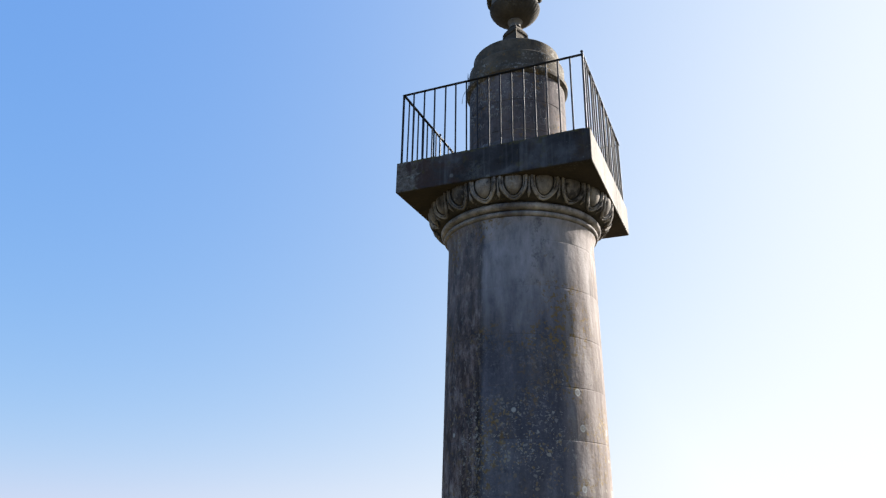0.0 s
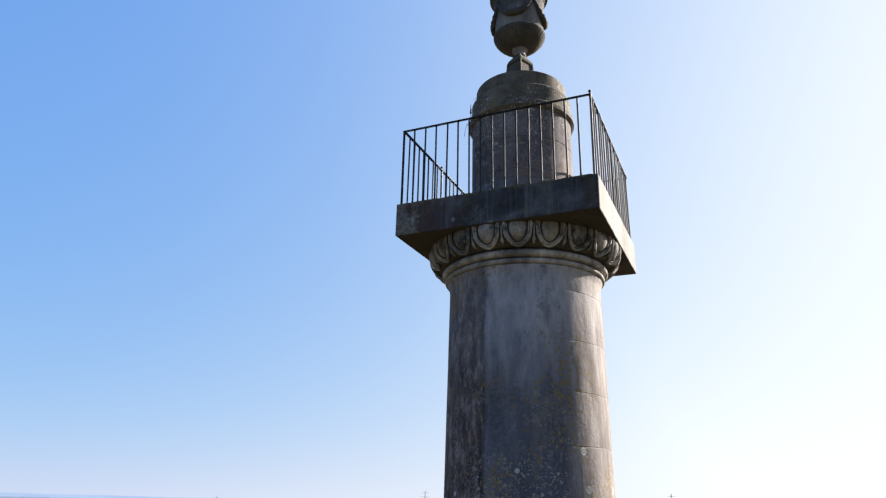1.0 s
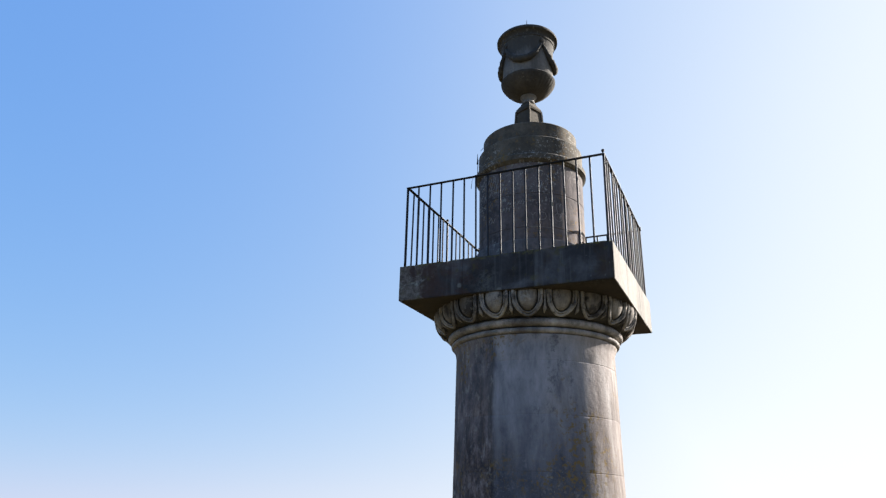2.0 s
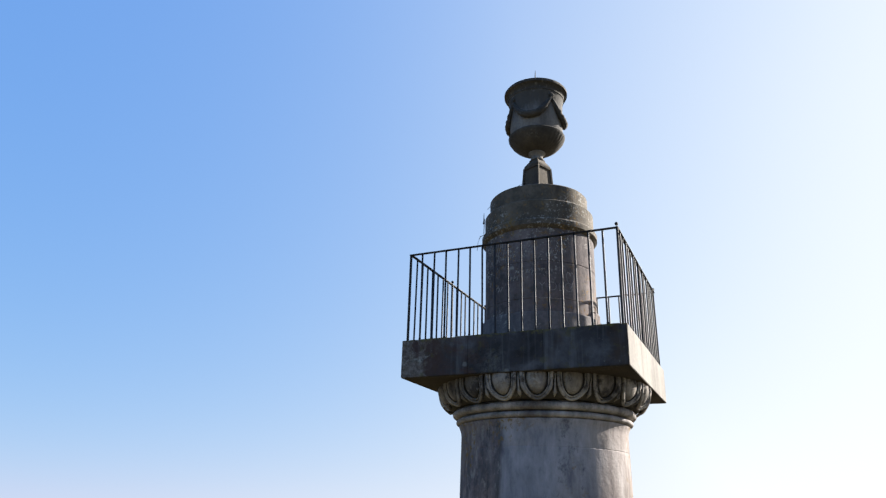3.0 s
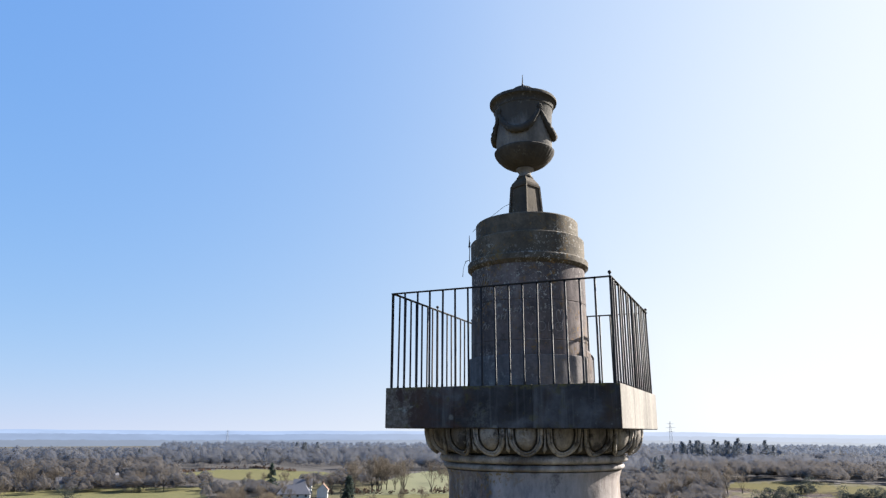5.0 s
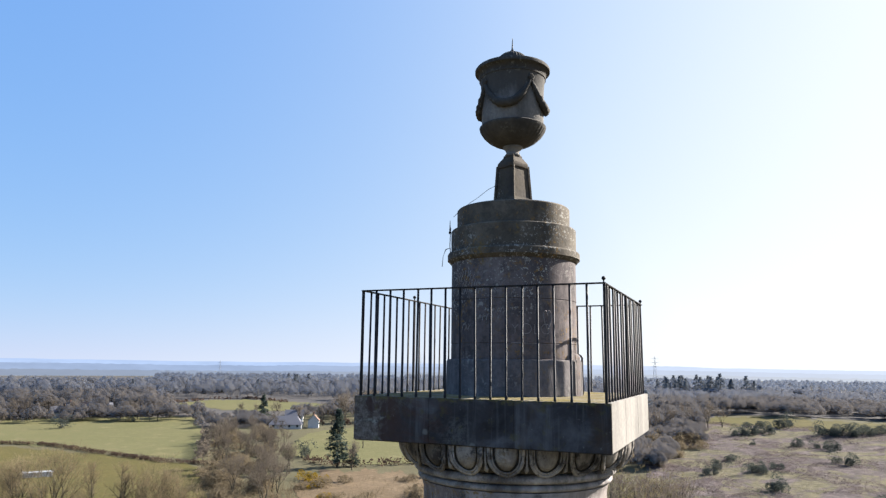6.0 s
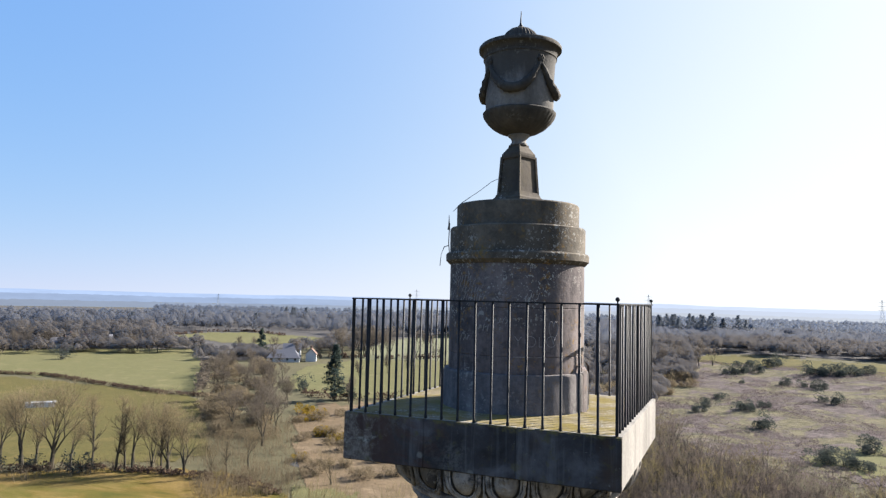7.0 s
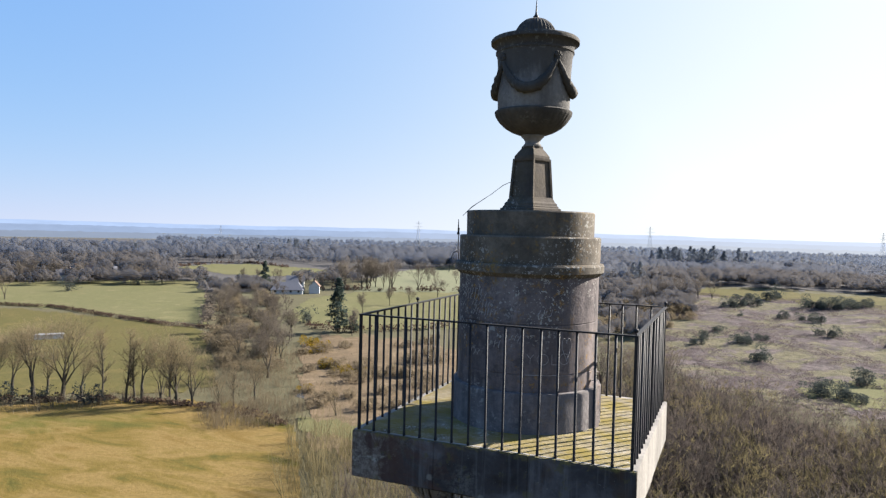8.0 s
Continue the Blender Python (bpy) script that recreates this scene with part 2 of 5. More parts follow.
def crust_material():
    """Black crust whose dark base also stands for shade: pale drips, brown runs, grey lichen patches and a little moss.
    """
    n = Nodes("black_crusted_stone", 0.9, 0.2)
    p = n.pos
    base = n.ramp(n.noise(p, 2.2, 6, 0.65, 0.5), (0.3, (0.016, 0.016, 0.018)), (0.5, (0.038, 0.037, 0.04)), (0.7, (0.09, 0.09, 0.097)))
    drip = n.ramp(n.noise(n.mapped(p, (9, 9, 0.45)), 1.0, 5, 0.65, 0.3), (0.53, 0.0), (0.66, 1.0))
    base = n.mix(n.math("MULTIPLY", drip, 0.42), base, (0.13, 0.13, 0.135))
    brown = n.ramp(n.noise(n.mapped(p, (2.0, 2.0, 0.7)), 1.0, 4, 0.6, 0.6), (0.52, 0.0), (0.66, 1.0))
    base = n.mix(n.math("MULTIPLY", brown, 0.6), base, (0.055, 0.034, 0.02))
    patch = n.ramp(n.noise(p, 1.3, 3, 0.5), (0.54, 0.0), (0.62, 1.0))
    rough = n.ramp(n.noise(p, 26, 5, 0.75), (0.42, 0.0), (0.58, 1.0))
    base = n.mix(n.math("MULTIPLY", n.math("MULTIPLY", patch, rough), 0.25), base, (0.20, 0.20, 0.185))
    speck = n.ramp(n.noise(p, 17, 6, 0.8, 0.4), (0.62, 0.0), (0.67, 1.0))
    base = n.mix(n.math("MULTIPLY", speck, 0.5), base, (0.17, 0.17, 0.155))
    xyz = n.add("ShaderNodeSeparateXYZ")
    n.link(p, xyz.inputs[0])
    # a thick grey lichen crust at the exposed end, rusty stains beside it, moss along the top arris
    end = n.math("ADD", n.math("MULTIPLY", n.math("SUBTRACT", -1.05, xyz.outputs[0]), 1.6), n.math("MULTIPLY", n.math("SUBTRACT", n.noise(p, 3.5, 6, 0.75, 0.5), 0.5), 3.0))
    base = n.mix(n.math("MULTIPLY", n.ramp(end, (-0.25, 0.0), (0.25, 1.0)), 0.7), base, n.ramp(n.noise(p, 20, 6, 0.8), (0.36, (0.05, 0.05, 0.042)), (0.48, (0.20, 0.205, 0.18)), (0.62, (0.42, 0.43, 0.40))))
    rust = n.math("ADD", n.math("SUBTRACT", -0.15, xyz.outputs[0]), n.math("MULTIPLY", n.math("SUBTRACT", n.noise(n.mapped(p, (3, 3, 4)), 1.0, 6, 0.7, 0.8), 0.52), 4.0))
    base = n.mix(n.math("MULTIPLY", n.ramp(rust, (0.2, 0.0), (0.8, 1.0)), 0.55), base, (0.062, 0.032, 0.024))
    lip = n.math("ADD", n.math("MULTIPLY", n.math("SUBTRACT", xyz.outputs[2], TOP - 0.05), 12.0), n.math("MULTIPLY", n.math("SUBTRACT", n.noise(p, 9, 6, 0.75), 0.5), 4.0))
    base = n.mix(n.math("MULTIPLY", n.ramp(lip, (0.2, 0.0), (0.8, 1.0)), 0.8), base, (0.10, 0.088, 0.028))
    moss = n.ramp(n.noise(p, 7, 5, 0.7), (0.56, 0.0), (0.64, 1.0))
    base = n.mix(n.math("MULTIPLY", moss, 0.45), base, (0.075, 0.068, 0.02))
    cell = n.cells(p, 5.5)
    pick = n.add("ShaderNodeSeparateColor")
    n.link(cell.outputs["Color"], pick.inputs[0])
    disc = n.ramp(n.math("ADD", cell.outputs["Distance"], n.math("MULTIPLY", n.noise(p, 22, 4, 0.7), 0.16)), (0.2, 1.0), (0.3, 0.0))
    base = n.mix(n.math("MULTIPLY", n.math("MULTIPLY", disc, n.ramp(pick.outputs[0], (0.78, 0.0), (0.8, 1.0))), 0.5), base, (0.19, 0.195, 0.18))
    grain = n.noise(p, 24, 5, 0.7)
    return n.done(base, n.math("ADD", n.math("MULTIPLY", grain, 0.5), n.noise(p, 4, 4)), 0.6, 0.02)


M_CRUST_SHADE = crust_material()
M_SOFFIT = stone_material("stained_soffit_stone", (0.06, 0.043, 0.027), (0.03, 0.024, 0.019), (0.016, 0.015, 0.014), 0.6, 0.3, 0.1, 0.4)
M_FLOOR = stone_material("mossy_platform_floor", (0.30, 0.25, 0.17), (0.125, 0.098, 0.042), (0.035, 0.03, 0.015), 0.5, 0.35, 0.9, 0.8, moss=0.85, patchy=0.35)
M_DRUM = stone_material("drum_stone", (0.215, 0.178, 0.168), (0.085, 0.07, 0.071), (0.026, 0.023, 0.025), 0.65, 0.5, 0.9, 1.0, patchy=0.5)
M_PLINTH = stone_material("whitened_plinth_stone", (0.21, 0.188, 0.18), (0.094, 0.083, 0.084), (0.03, 0.027, 0.028), 0.6, 0.6, 0.5, 0.6, patchy=0.3)
M_TIER = stone_material("lichened_cornice_stone", (0.155, 0.13, 0.10), (0.07, 0.058, 0.044), (0.030, 0.026, 0.022), 0.6, 0.3, 0.7, 1.0, patchy=0.4)
M_PED = stone_material("mossy_pedestal_stone", (0.10, 0.083, 0.068), (0.046, 0.039, 0.033), (0.02, 0.018, 0.016), 0.5, 0.4, 0.6, 0.5, moss=0.1)
M_CAPITAL = stone_material("carved_capital_stone", (0.54, 0.485, 0.425), (0.29, 0.255, 0.225), (0.03, 0.026, 0.025), 0.8, 0.8, 0.4, 0.5, patchy=0.85)
M_EGG = stone_material("stained_egg_stone", (0.46, 0.405, 0.345), (0.19, 0.165, 0.148), (0.026, 0.023, 0.023), 0.85, 0.8, 0.4, 0.7, patchy=0.85)
M_BEAD = stone_material("stained_bead_stone", (0.50, 0.455, 0.425), (0.27, 0.235, 0.22), (0.03, 0.027, 0.028), 0.7, 0.7, 0.4, 0.4, patchy=0.5)
M_URN = stone_material("urn_stone", (0.25, 0.235, 0.22), (0.135, 0.126, 0.12), (0.036, 0.033, 0.03), 0.5, 0.4, 0.4, 0.4, sooty_top=TOP + 3.72)
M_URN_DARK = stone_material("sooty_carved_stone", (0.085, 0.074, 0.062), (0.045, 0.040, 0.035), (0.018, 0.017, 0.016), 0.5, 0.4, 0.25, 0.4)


def iron_material():
    n = Nodes("black_painted_iron", 0.62, 0.18)
    c = n.ramp(n.noise(n.pos, 35, 4, 0.7), (0.45, (0.012, 0.012, 0.014)), (0.75, (0.03, 0.026, 0.024)))
    return n.done(c, n.noise(n.pos, 60, 3), 0.2, 0.004)


M_IRON = iron_material()


def plain(name, c, c2, scale, rough=0.9, spec=0.2):
    n = Nodes(name, rough, spec)
    return n.done(n.ramp(n.noise(n.pos, scale, 4, 0.6), (0.3, c), (0.7, c2)))


M_COPPER = plain("tarnished_conductor_tape", (0.05, 0.045, 0.04), (0.10, 0.09, 0.075), 40, 0.6, 0.4)
M_SCRATCH = plain("pale_scratched_stone", (0.21, 0.195, 0.188), (0.31, 0.29, 0.28), 60)


def ground_material(name, a, b, c, fine=1.5, broad=0.035, bump=0.5):
    """Turf or heath: tufts, patches a few metres wide and broad tone changes."""
    n = Nodes(name, 1.0, 0.05)
    p = n.pos
    patch = n.ramp(n.noise(p, 0.13, 5, 0.65, 0.6), (0.35, a), (0.52, b), (0.68, c))
    wide = n.ramp(n.noise(p, broad, 3, 0.5), (0.35, a), (0.65, c))
    tuft = n.noise(p, fine, 4, 0.7)
    col = n.mix(0.35, patch, wide)
    col = n.mix(n.math("MULTIPLY", n.ramp(tuft, (0.35, 0.0), (0.7, 1.0)), 0.45), col, tuple(v * 0.55 for v in b))
    return n.done(col, tuft, bump, 0.25)


M_GROUND = ground_material("rough_winter_ground", (0.097, 0.087, 0.05), (0.077, 0.071, 0.044), (0.113, 0.10, 0.06))


def hay_material():
    """Mown grass: streaks along the mowing, green hollows and straw-coloured swaths."""
    n = Nodes("straw_coloured_grass", 1.0, 0.05)
    turned = n.add("ShaderNodeMapping")
    turned.inputs["Rotation"].default_value = (0, 0, radians(35))
    turned.inputs["Scale"].default_value = (0.07, 0.17, 1)
    n.link(n.pos, turned.inputs["Vector"])
    streak = n.noise(turned.outputs[0], 1.0, 6, 0.62, 0.6)
    col = n.ramp(streak, (0.32, (0.058, 0.055, 0.014)), (0.43, (0.108, 0.077, 0.021)), (0.54, (0.155, 0.106, 0.040)), (0.66, (0.108, 0.070, 0.020)))
    green = n.ramp(n.noise(n.pos, 0.045, 4, 0.6, 0.5), (0.56, 0.0), (0.68, 1.0))
    col = n.mix(n.math("MULTIPLY", green, 0.6), col, (0.065, 0.07, 0.0175))
    tuft = n.noise(n.pos, 1.3, 5, 0.75)
    col = n.mix(n.math("MULTIPLY", n.ramp(tuft, (0.45, 0.0), (0.7, 1.0)), 0.4), col, (0.06, 0.045, 0.015))
    return n.done(col, tuft, 0.5, 0.2)


M_HAY = hay_material()
M_OLIVE = ground_material("olive_pasture", (0.090, 0.078, 0.028), (0.064, 0.060, 0.023), (0.120, 0.094, 0.038), 1.2, 0.025)
M_MEADOW = ground_material("green_meadow", (0.118, 0.112, 0.052), (0.088, 0.088, 0.041), (0.152, 0.133, 0.070), 1.5, 0.02)
# pasture green paled in its base colour to stand for distance haze
M_PALE = ground_material("pale_far_pasture", (0.150, 0.150, 0.092), (0.125, 0.130, 0.082), (0.175, 0.168, 0.105))
M_LITTER = ground_material("dark_leaf_litter", (0.05, 0.041, 0.031), (0.035, 0.03, 0.023), (0.075, 0.058, 0.04), 2.0, 0.05, 0.8)
M_WOODFLOOR = ground_material("grey_leaf_litter", (0.082, 0.077, 0.074), (0.068, 0.064, 0.063), (0.098, 0.09, 0.084))
M_BRACKEN = ground_material("tan_bracken", (0.145, 0.104, 0.064), (0.088, 0.066, 0.042), (0.19, 0.142, 0.094), 0.8, 0.05, 0.8)


def heath_material():
    """Heather in drifts, with paths and lawns of pale grass between."""
    n = Nodes("purple_brown_heather", 1.0, 0.05)
    p = n.pos
    tuft = n.noise(p, 0.8, 5, 0.75)
    heather = n.ramp(n.noise(p, 0.22, 7, 0.75, 0.5), (0.35, (0.05, 0.039, 0.039)), (0.5, (0.095, 0.075, 0.073)), (0.66, (0.16, 0.13, 0.122)))
    grass = n.ramp(n.noise(p, 0.3, 4, 0.7), (0.35, (0.078, 0.074, 0.042)), (0.65, (0.165, 0.14, 0.088)))
    where = n.ramp(n.noise(p, 0.055, 6, 0.7, 1.5), (0.46, 0.0), (0.54, 1.0))
    col = n.mix(where, heather, grass)
    col = n.mix(n.math("MULTIPLY", n.ramp(tuft, (0.46, 0.0), (0.68, 1.0)), 0.55), col, (0.045, 0.048, 0.040))
    return n.done(col, tuft, 1.0, 0.8)


M_HEATH = heath_material()


def foliage_material(name, a, b, rough=0.9, thin=0.45, patch_scale=0.03, patch_mix=0.45, even=0.0, gaps=0.0):
    """Thin leaves and twigs: light also comes through them."""
    n = Nodes(name, rough, 0.05)
    r = n.geo.outputs["Random Per Island"]
    info = n.add("ShaderNodeObjectInfo").outputs["Random"]
    patch = n.noise(n.pos, patch_scale, 4, 0.6)
    col = n.mix(0.5, n.ramp(r, (0.0, a), (1.0, b)), n.ramp(info, (0.0, b), (1.0, a)))
    col = n.mix(patch_mix, col, n.ramp(patch, (0.38, a), (0.62, b)))
    tr = n.add("ShaderNodeBsdfTranslucent")
    n.link(col, tr.inputs["Color"])
    if even:                                    # normals bent one way, however each twig lies, to flatten sunlight as haze does
        keep = n.add("ShaderNodeVectorMath")
        keep.operation = "SCALE"
        keep.inputs["Scale"].default_value = 1 - even
        n.link(n.geo.outputs["Normal"], keep.inputs[0])
        lift = n.add("ShaderNodeVectorMath")
        lift.operation = "ADD"
        lift.inputs[1].default_value = (0.0, -0.5 * even, 0.86 * even)
        n.link(keep.outputs[0], lift.inputs[0])
        unit = n.add("ShaderNodeVectorMath")
        unit.operation = "NORMALIZE"
        n.link(lift.outputs[0], unit.inputs[0])
        n.link(unit.outputs[0], n.b.inputs["Normal"])
    ms = n.add("ShaderNodeMixShader")
    ms.inputs[0].default_value = thin
    n.link(n.b.outputs[0], ms.inputs[1])
    n.link(tr.outputs[0], ms.inputs[2])
    shader = ms.outputs[0]
    if gaps:                                    # bare crowns are half air between the twigs
        air = n.add("ShaderNodeBsdfTransparent")
        open_crown = n.add("ShaderNodeMixShader")
        n.link(n.ramp(n.noise(n.pos, 1.1, 4, 0.7), (0.36, gaps - 0.16), (0.64, gaps + 0.16)), open_crown.inputs[0])
        n.link(shader, open_crown.inputs[1])
        n.link(air.outputs[0], open_crown.inputs[2])
        shader = open_crown.outputs[0]
    n.link(shader, n.t.nodes["Material Output"].inputs["Surface"])
    return n.done(col)


M_BARK = plain("grey_brown_bark", (0.028, 0.024, 0.018), (0.075, 0.064, 0.046), 3)
M_TWIG = foliage_material("bare_brown_twigs", (0.125, 0.098, 0.062), (0.21, 0.168, 0.112))
M_TWIG_ROW = foliage_material("yellow_brown_twigs", (0.135, 0.105, 0.062), (0.28, 0.222, 0.138))
M_TWIG_MID = foliage_material("grey_brown_copse_twigs", (0.06, 0.05, 0.042), (0.18, 0.15, 0.118))
M_HEATHER = foliage_material("heather_tufts", (0.07, 0.056, 0.056), (0.19, 0.155, 0.148), 0.9, 0.4, 0.08)
M_TWIG_NEAR = foliage_material("purple_brown_twigs", (0.036, 0.029, 0.026), (0.175, 0.142, 0.12))
M_SHOOT = foliage_material("pale_olive_shoots", (0.055, 0.048, 0.022), (0.24, 0.195, 0.105), 0.9, 0.45, 0.25)
# haze is painted into the woods' colours: paler and bluer with distance
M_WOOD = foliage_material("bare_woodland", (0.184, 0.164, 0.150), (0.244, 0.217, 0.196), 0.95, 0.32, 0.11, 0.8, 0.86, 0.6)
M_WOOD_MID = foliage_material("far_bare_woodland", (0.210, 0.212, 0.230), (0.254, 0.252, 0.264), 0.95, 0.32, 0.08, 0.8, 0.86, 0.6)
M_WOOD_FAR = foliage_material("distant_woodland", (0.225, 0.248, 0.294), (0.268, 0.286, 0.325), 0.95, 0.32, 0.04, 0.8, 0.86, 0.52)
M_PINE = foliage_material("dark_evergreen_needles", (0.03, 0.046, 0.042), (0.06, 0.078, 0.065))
# needles lightened to blue-grey, haze put into the base colour
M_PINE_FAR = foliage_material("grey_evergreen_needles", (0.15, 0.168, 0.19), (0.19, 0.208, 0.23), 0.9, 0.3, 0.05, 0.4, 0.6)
M_GORSE = foliage_material("dark_gorse", (0.042, 0.050, 0.045), (0.074, 0.082, 0.070), 0.9, 0.4, 0.3, 0.3, 0.3)
M_BLOOM = foliage_material("flowering_gorse", (0.27, 0.17, 0.012), (0.10, 0.08, 0.025))
M_HEDGE = foliage_material("brown_hedge_twigs", (0.065, 0.0425, 0.0325), (0.1, 0.07, 0.0525))
M_WALL = plain("white_house_plaster", (0.409, 0.403, 0.384), (0.484, 0.477, 0.459), 0.8)
M_ROOF = plain("grey_slate_roof", (0.10, 0.10, 0.115), (0.15, 0.15, 0.165), 2.5)
M_TILE_ROOF = plain("brown_tile_roof", (0.124, 0.0806, 0.062), (0.174, 0.118, 0.093), 2.5)
M_GLASS = plain("dark_window_glass", (0.02, 0.022, 0.025), (0.03, 0.033, 0.038), 1.0, 0.08, 0.5)
M_STEEL = plain("galvanised_steel", (0.24, 0.25, 0.265), (0.30, 0.31, 0.325), 2.0, 0.7, 0.2)
M_POND = plain("still_pond_water", (0.03, 0.035, 0.04), (0.04, 0.045, 0.05), 1.0, 0.04, 0.5)


# ---- mesh helpers ----
def part(name, bm, material, parent=None, label=""):
    me = bpy.data.meshes.new(name)
    bm.to_mesh(me)
    bm.free()
    me.materials.append(material)
    ob = new(name, me)
    if parent is not None:
        ob.parent = parent
    return tagged(ob, label)


def smooth(ob, on=True):
    for f in ob.data.polygons:
        f.use_smooth = on
    return ob


def thing(name, label, category, group="", kind="", at=(0, 0, 0)):
    ob = new(name)
    ob.location = at
    return tagged(ob, label, category, group, kind)


def box(bm, x0, x1, y0, y1, z0, z1, bevel=0.0):
    r = bmesh.ops.create_cube(bm, size=1)
    vs = r["verts"]
    for v in vs:
        v.co = Vector(((x0 + x1) / 2 + v.co.x * (x1 - x0), (y0 + y1) / 2 + v.co.y * (y1 - y0), (z0 + z1) / 2 + v.co.z * (z1 - z0)))
    if bevel:
        es = list({e for v in vs for e in v.link_edges})
        bmesh.ops.bevel(bm, geom=es, offset=bevel, segments=2, affect="EDGES")
    return bm


def revolve(profile, seg=64, a0=0.0, a1=360.0, caps=True):
    """A turned body from (radius, height) pairs, from the bottom to the top."""
    bm = bmesh.new()
    full = abs(a1 - a0) >= 360
    n = seg if full else seg + 1
    rings = []
    for r, z in profile:
        rings.append([bm.verts.new((r * math.sin(radians(a0 + (a1 - a0) * k / seg)), -r * math.cos(radians(a0 + (a1 - a0) * k / seg)), z)) for k in range(n)])
    for lo, hi in zip(rings, rings[1:]):
        for k in range(seg):
            j = (k + 1) % n
            bm.faces.new((lo[k], lo[j], hi[j], hi[k]))
    if caps and full:
        bm.faces.new(rings[0][::-1])
        bm.faces.new(rings[-1])
    return bm


def tube(bm, pts, radii, sides=6, closed_end=True):
    """A tapering round bar along points."""
    pts = [Vector(p) for p in pts]
    if isinstance(radii, (int, float)):
        radii = [radii] * len(pts)
    rings = []
    for i, p in enumerate(pts):
        d = (pts[min(i + 1, len(pts) - 1)] - pts[max(i - 1, 0)]).normalized()
        s = d.cross(Vector((0, 0, 1)) if abs(d.z) < 0.95 else Vector((1, 0, 0))).normalized()
        u = s.cross(d)
        rings.append([bm.verts.new(p + (s * math.cos(2 * math.pi * k / sides) + u * math.sin(2 * math.pi * k / sides)) * radii[i]) for k in range(sides)])
    for lo, hi in zip(rings, rings[1:]):
        for k in range(sides):
            j = (k + 1) % sides
            bm.faces.new((lo[k], lo[j], hi[j], hi[k]))
    if closed_end:
        bm.faces.new(rings[0][::-1])
        bm.faces.new(rings[-1])
    return bm


def shade_by_angle(ob, degrees=35):
    for f in ob.data.polygons:
        f.use_smooth = True
    ob.data.set_sharp_from_angle(angle=radians(degrees))
    return ob


def on_drum(angle, r, z):
    """A place on a circle round the axis: degrees from the -y side towards +x."""
    return Vector((r * math.sin(radians(angle)), -r * math.cos(radians(angle)), z))


# ---- ground, fields and far hills ----
STAND = Vector((2.2, -7.85, TOP + 2.1))     # the last stand of the camera


def ease(a, b, v):
    f = min(1.0, max(0.0, (v - a) / (b - a)))
    return f * f * (3 - 2 * f)


def land(x, y):
    """Height of the ground: level round the column, a heath rising on one side, rolling woods beyond."""
    dx, dy = x - STAND.x, y - STAND.y
    d = math.hypot(dx, dy)
    if d < 150:
        return 0.0
    az = math.degrees(math.atan2(dx, dy))
    side = ease(-16, -5, az) * (1 - ease(60, 110, az))
    h = side * (9.0 * ease(160, 400, d) + 0.9 * ease(160, 220, d) * noise.noise((x * 0.03, y * 0.03, 2)))
    h += 3.2 * ease(330, 650, d) * (0.4 + noise.noise((x * 0.006, y * 0.006, 4)))
    return h * (1 - ease(1250, 1480, d))


def polar(az, d):
    """A place by its bearing (degrees clockwise from +y) and distance from the last stand of the camera."""
    return (STAND.x + d * math.sin(radians(az)), STAND.y + d * math.cos(radians(az)))


def site(az, d):
    """Where the line of sight to a place on the level plain meets the land: x, y, height and nearness."""
    x, y = polar(az, d)
    lo, hi = 0.4, 1.0
    if d < 150:
        return x, y, 0.0, 1.0
    steps = 40
    for k in range(steps + 1):
        f = lo + (1.0 - lo) * k / steps
        if STAND.z * (1 - f) <= land(STAND.x + (x - STAND.x) * f, STAND.y + (y - STAND.y) * f):
            hi = f
            break
    lo = max(lo, hi - (1.0 - 0.4) / steps)
    for _ in range(9):
        f = (lo + hi) / 2
        if STAND.z * (1 - f) <= land(STAND.x + (x - STAND.x) * f, STAND.y + (y - STAND.y) * f):
            hi = f
        else:
            lo = f
    gx, gy = STAND.x + (x - STAND.x) * hi, STAND.y + (y - STAND.y) * hi
    return gx, gy, land(gx, gy), hi


def sheet(name, azs, ds, keep, lift, material):
    """A piece of the land as a grid of bearings and distances; keep(bearing, distance) picks its cells."""
    na, nd = len(azs), len(ds)
    A, D = np.meshgrid(azs, ds, indexing="ij")
    i, j = np.meshgrid(np.arange(na - 1), np.arange(nd - 1), indexing="ij")
    mask = keep((A[:-1, :-1] + A[1:, 1:]) / 2, (D[:-1, :-1] + D[1:, 1:]) / 2)
    v = (i * nd + j)[mask]
    quads = np.stack([v, v + 1, v + nd + 1, v + nd], 1)
    used, back = np.unique(quads, return_inverse=True)
    back = back.reshape(quads.shape)
    verts = []
    for k in used:
        x, y = polar(float(A.flat[k]), float(D.flat[k]))
        verts.append((x, y, land(x, y) + lift))
    me = bpy.data.meshes.new(name)
    me.from_pydata(verts, [], back.tolist())
    me.materials.append(material)
    ob = new(name, me)
    for f in me.polygons:
        f.use_smooth = True
    if me.polygons[0].normal.z < 0:
        me.flip_normals()
    return ob


def ground_sheet():
    azs = np.concatenate([np.arange(-76, 35, 0.6), np.arange(35, 284.5, 3.0), [284.0]])
    ds = np.concatenate([[0.0], np.geomspace(6, 1480, 130), [2200, 3400, 4900]])
    ob = sheet("ground", azs, ds, lambda a, d: np.ones(a.shape, bool), 0.0, M_GROUND)
    return tagged(ob, "rough brown winter grassland round the column", "ground", kind="structure")


ground_sheet()


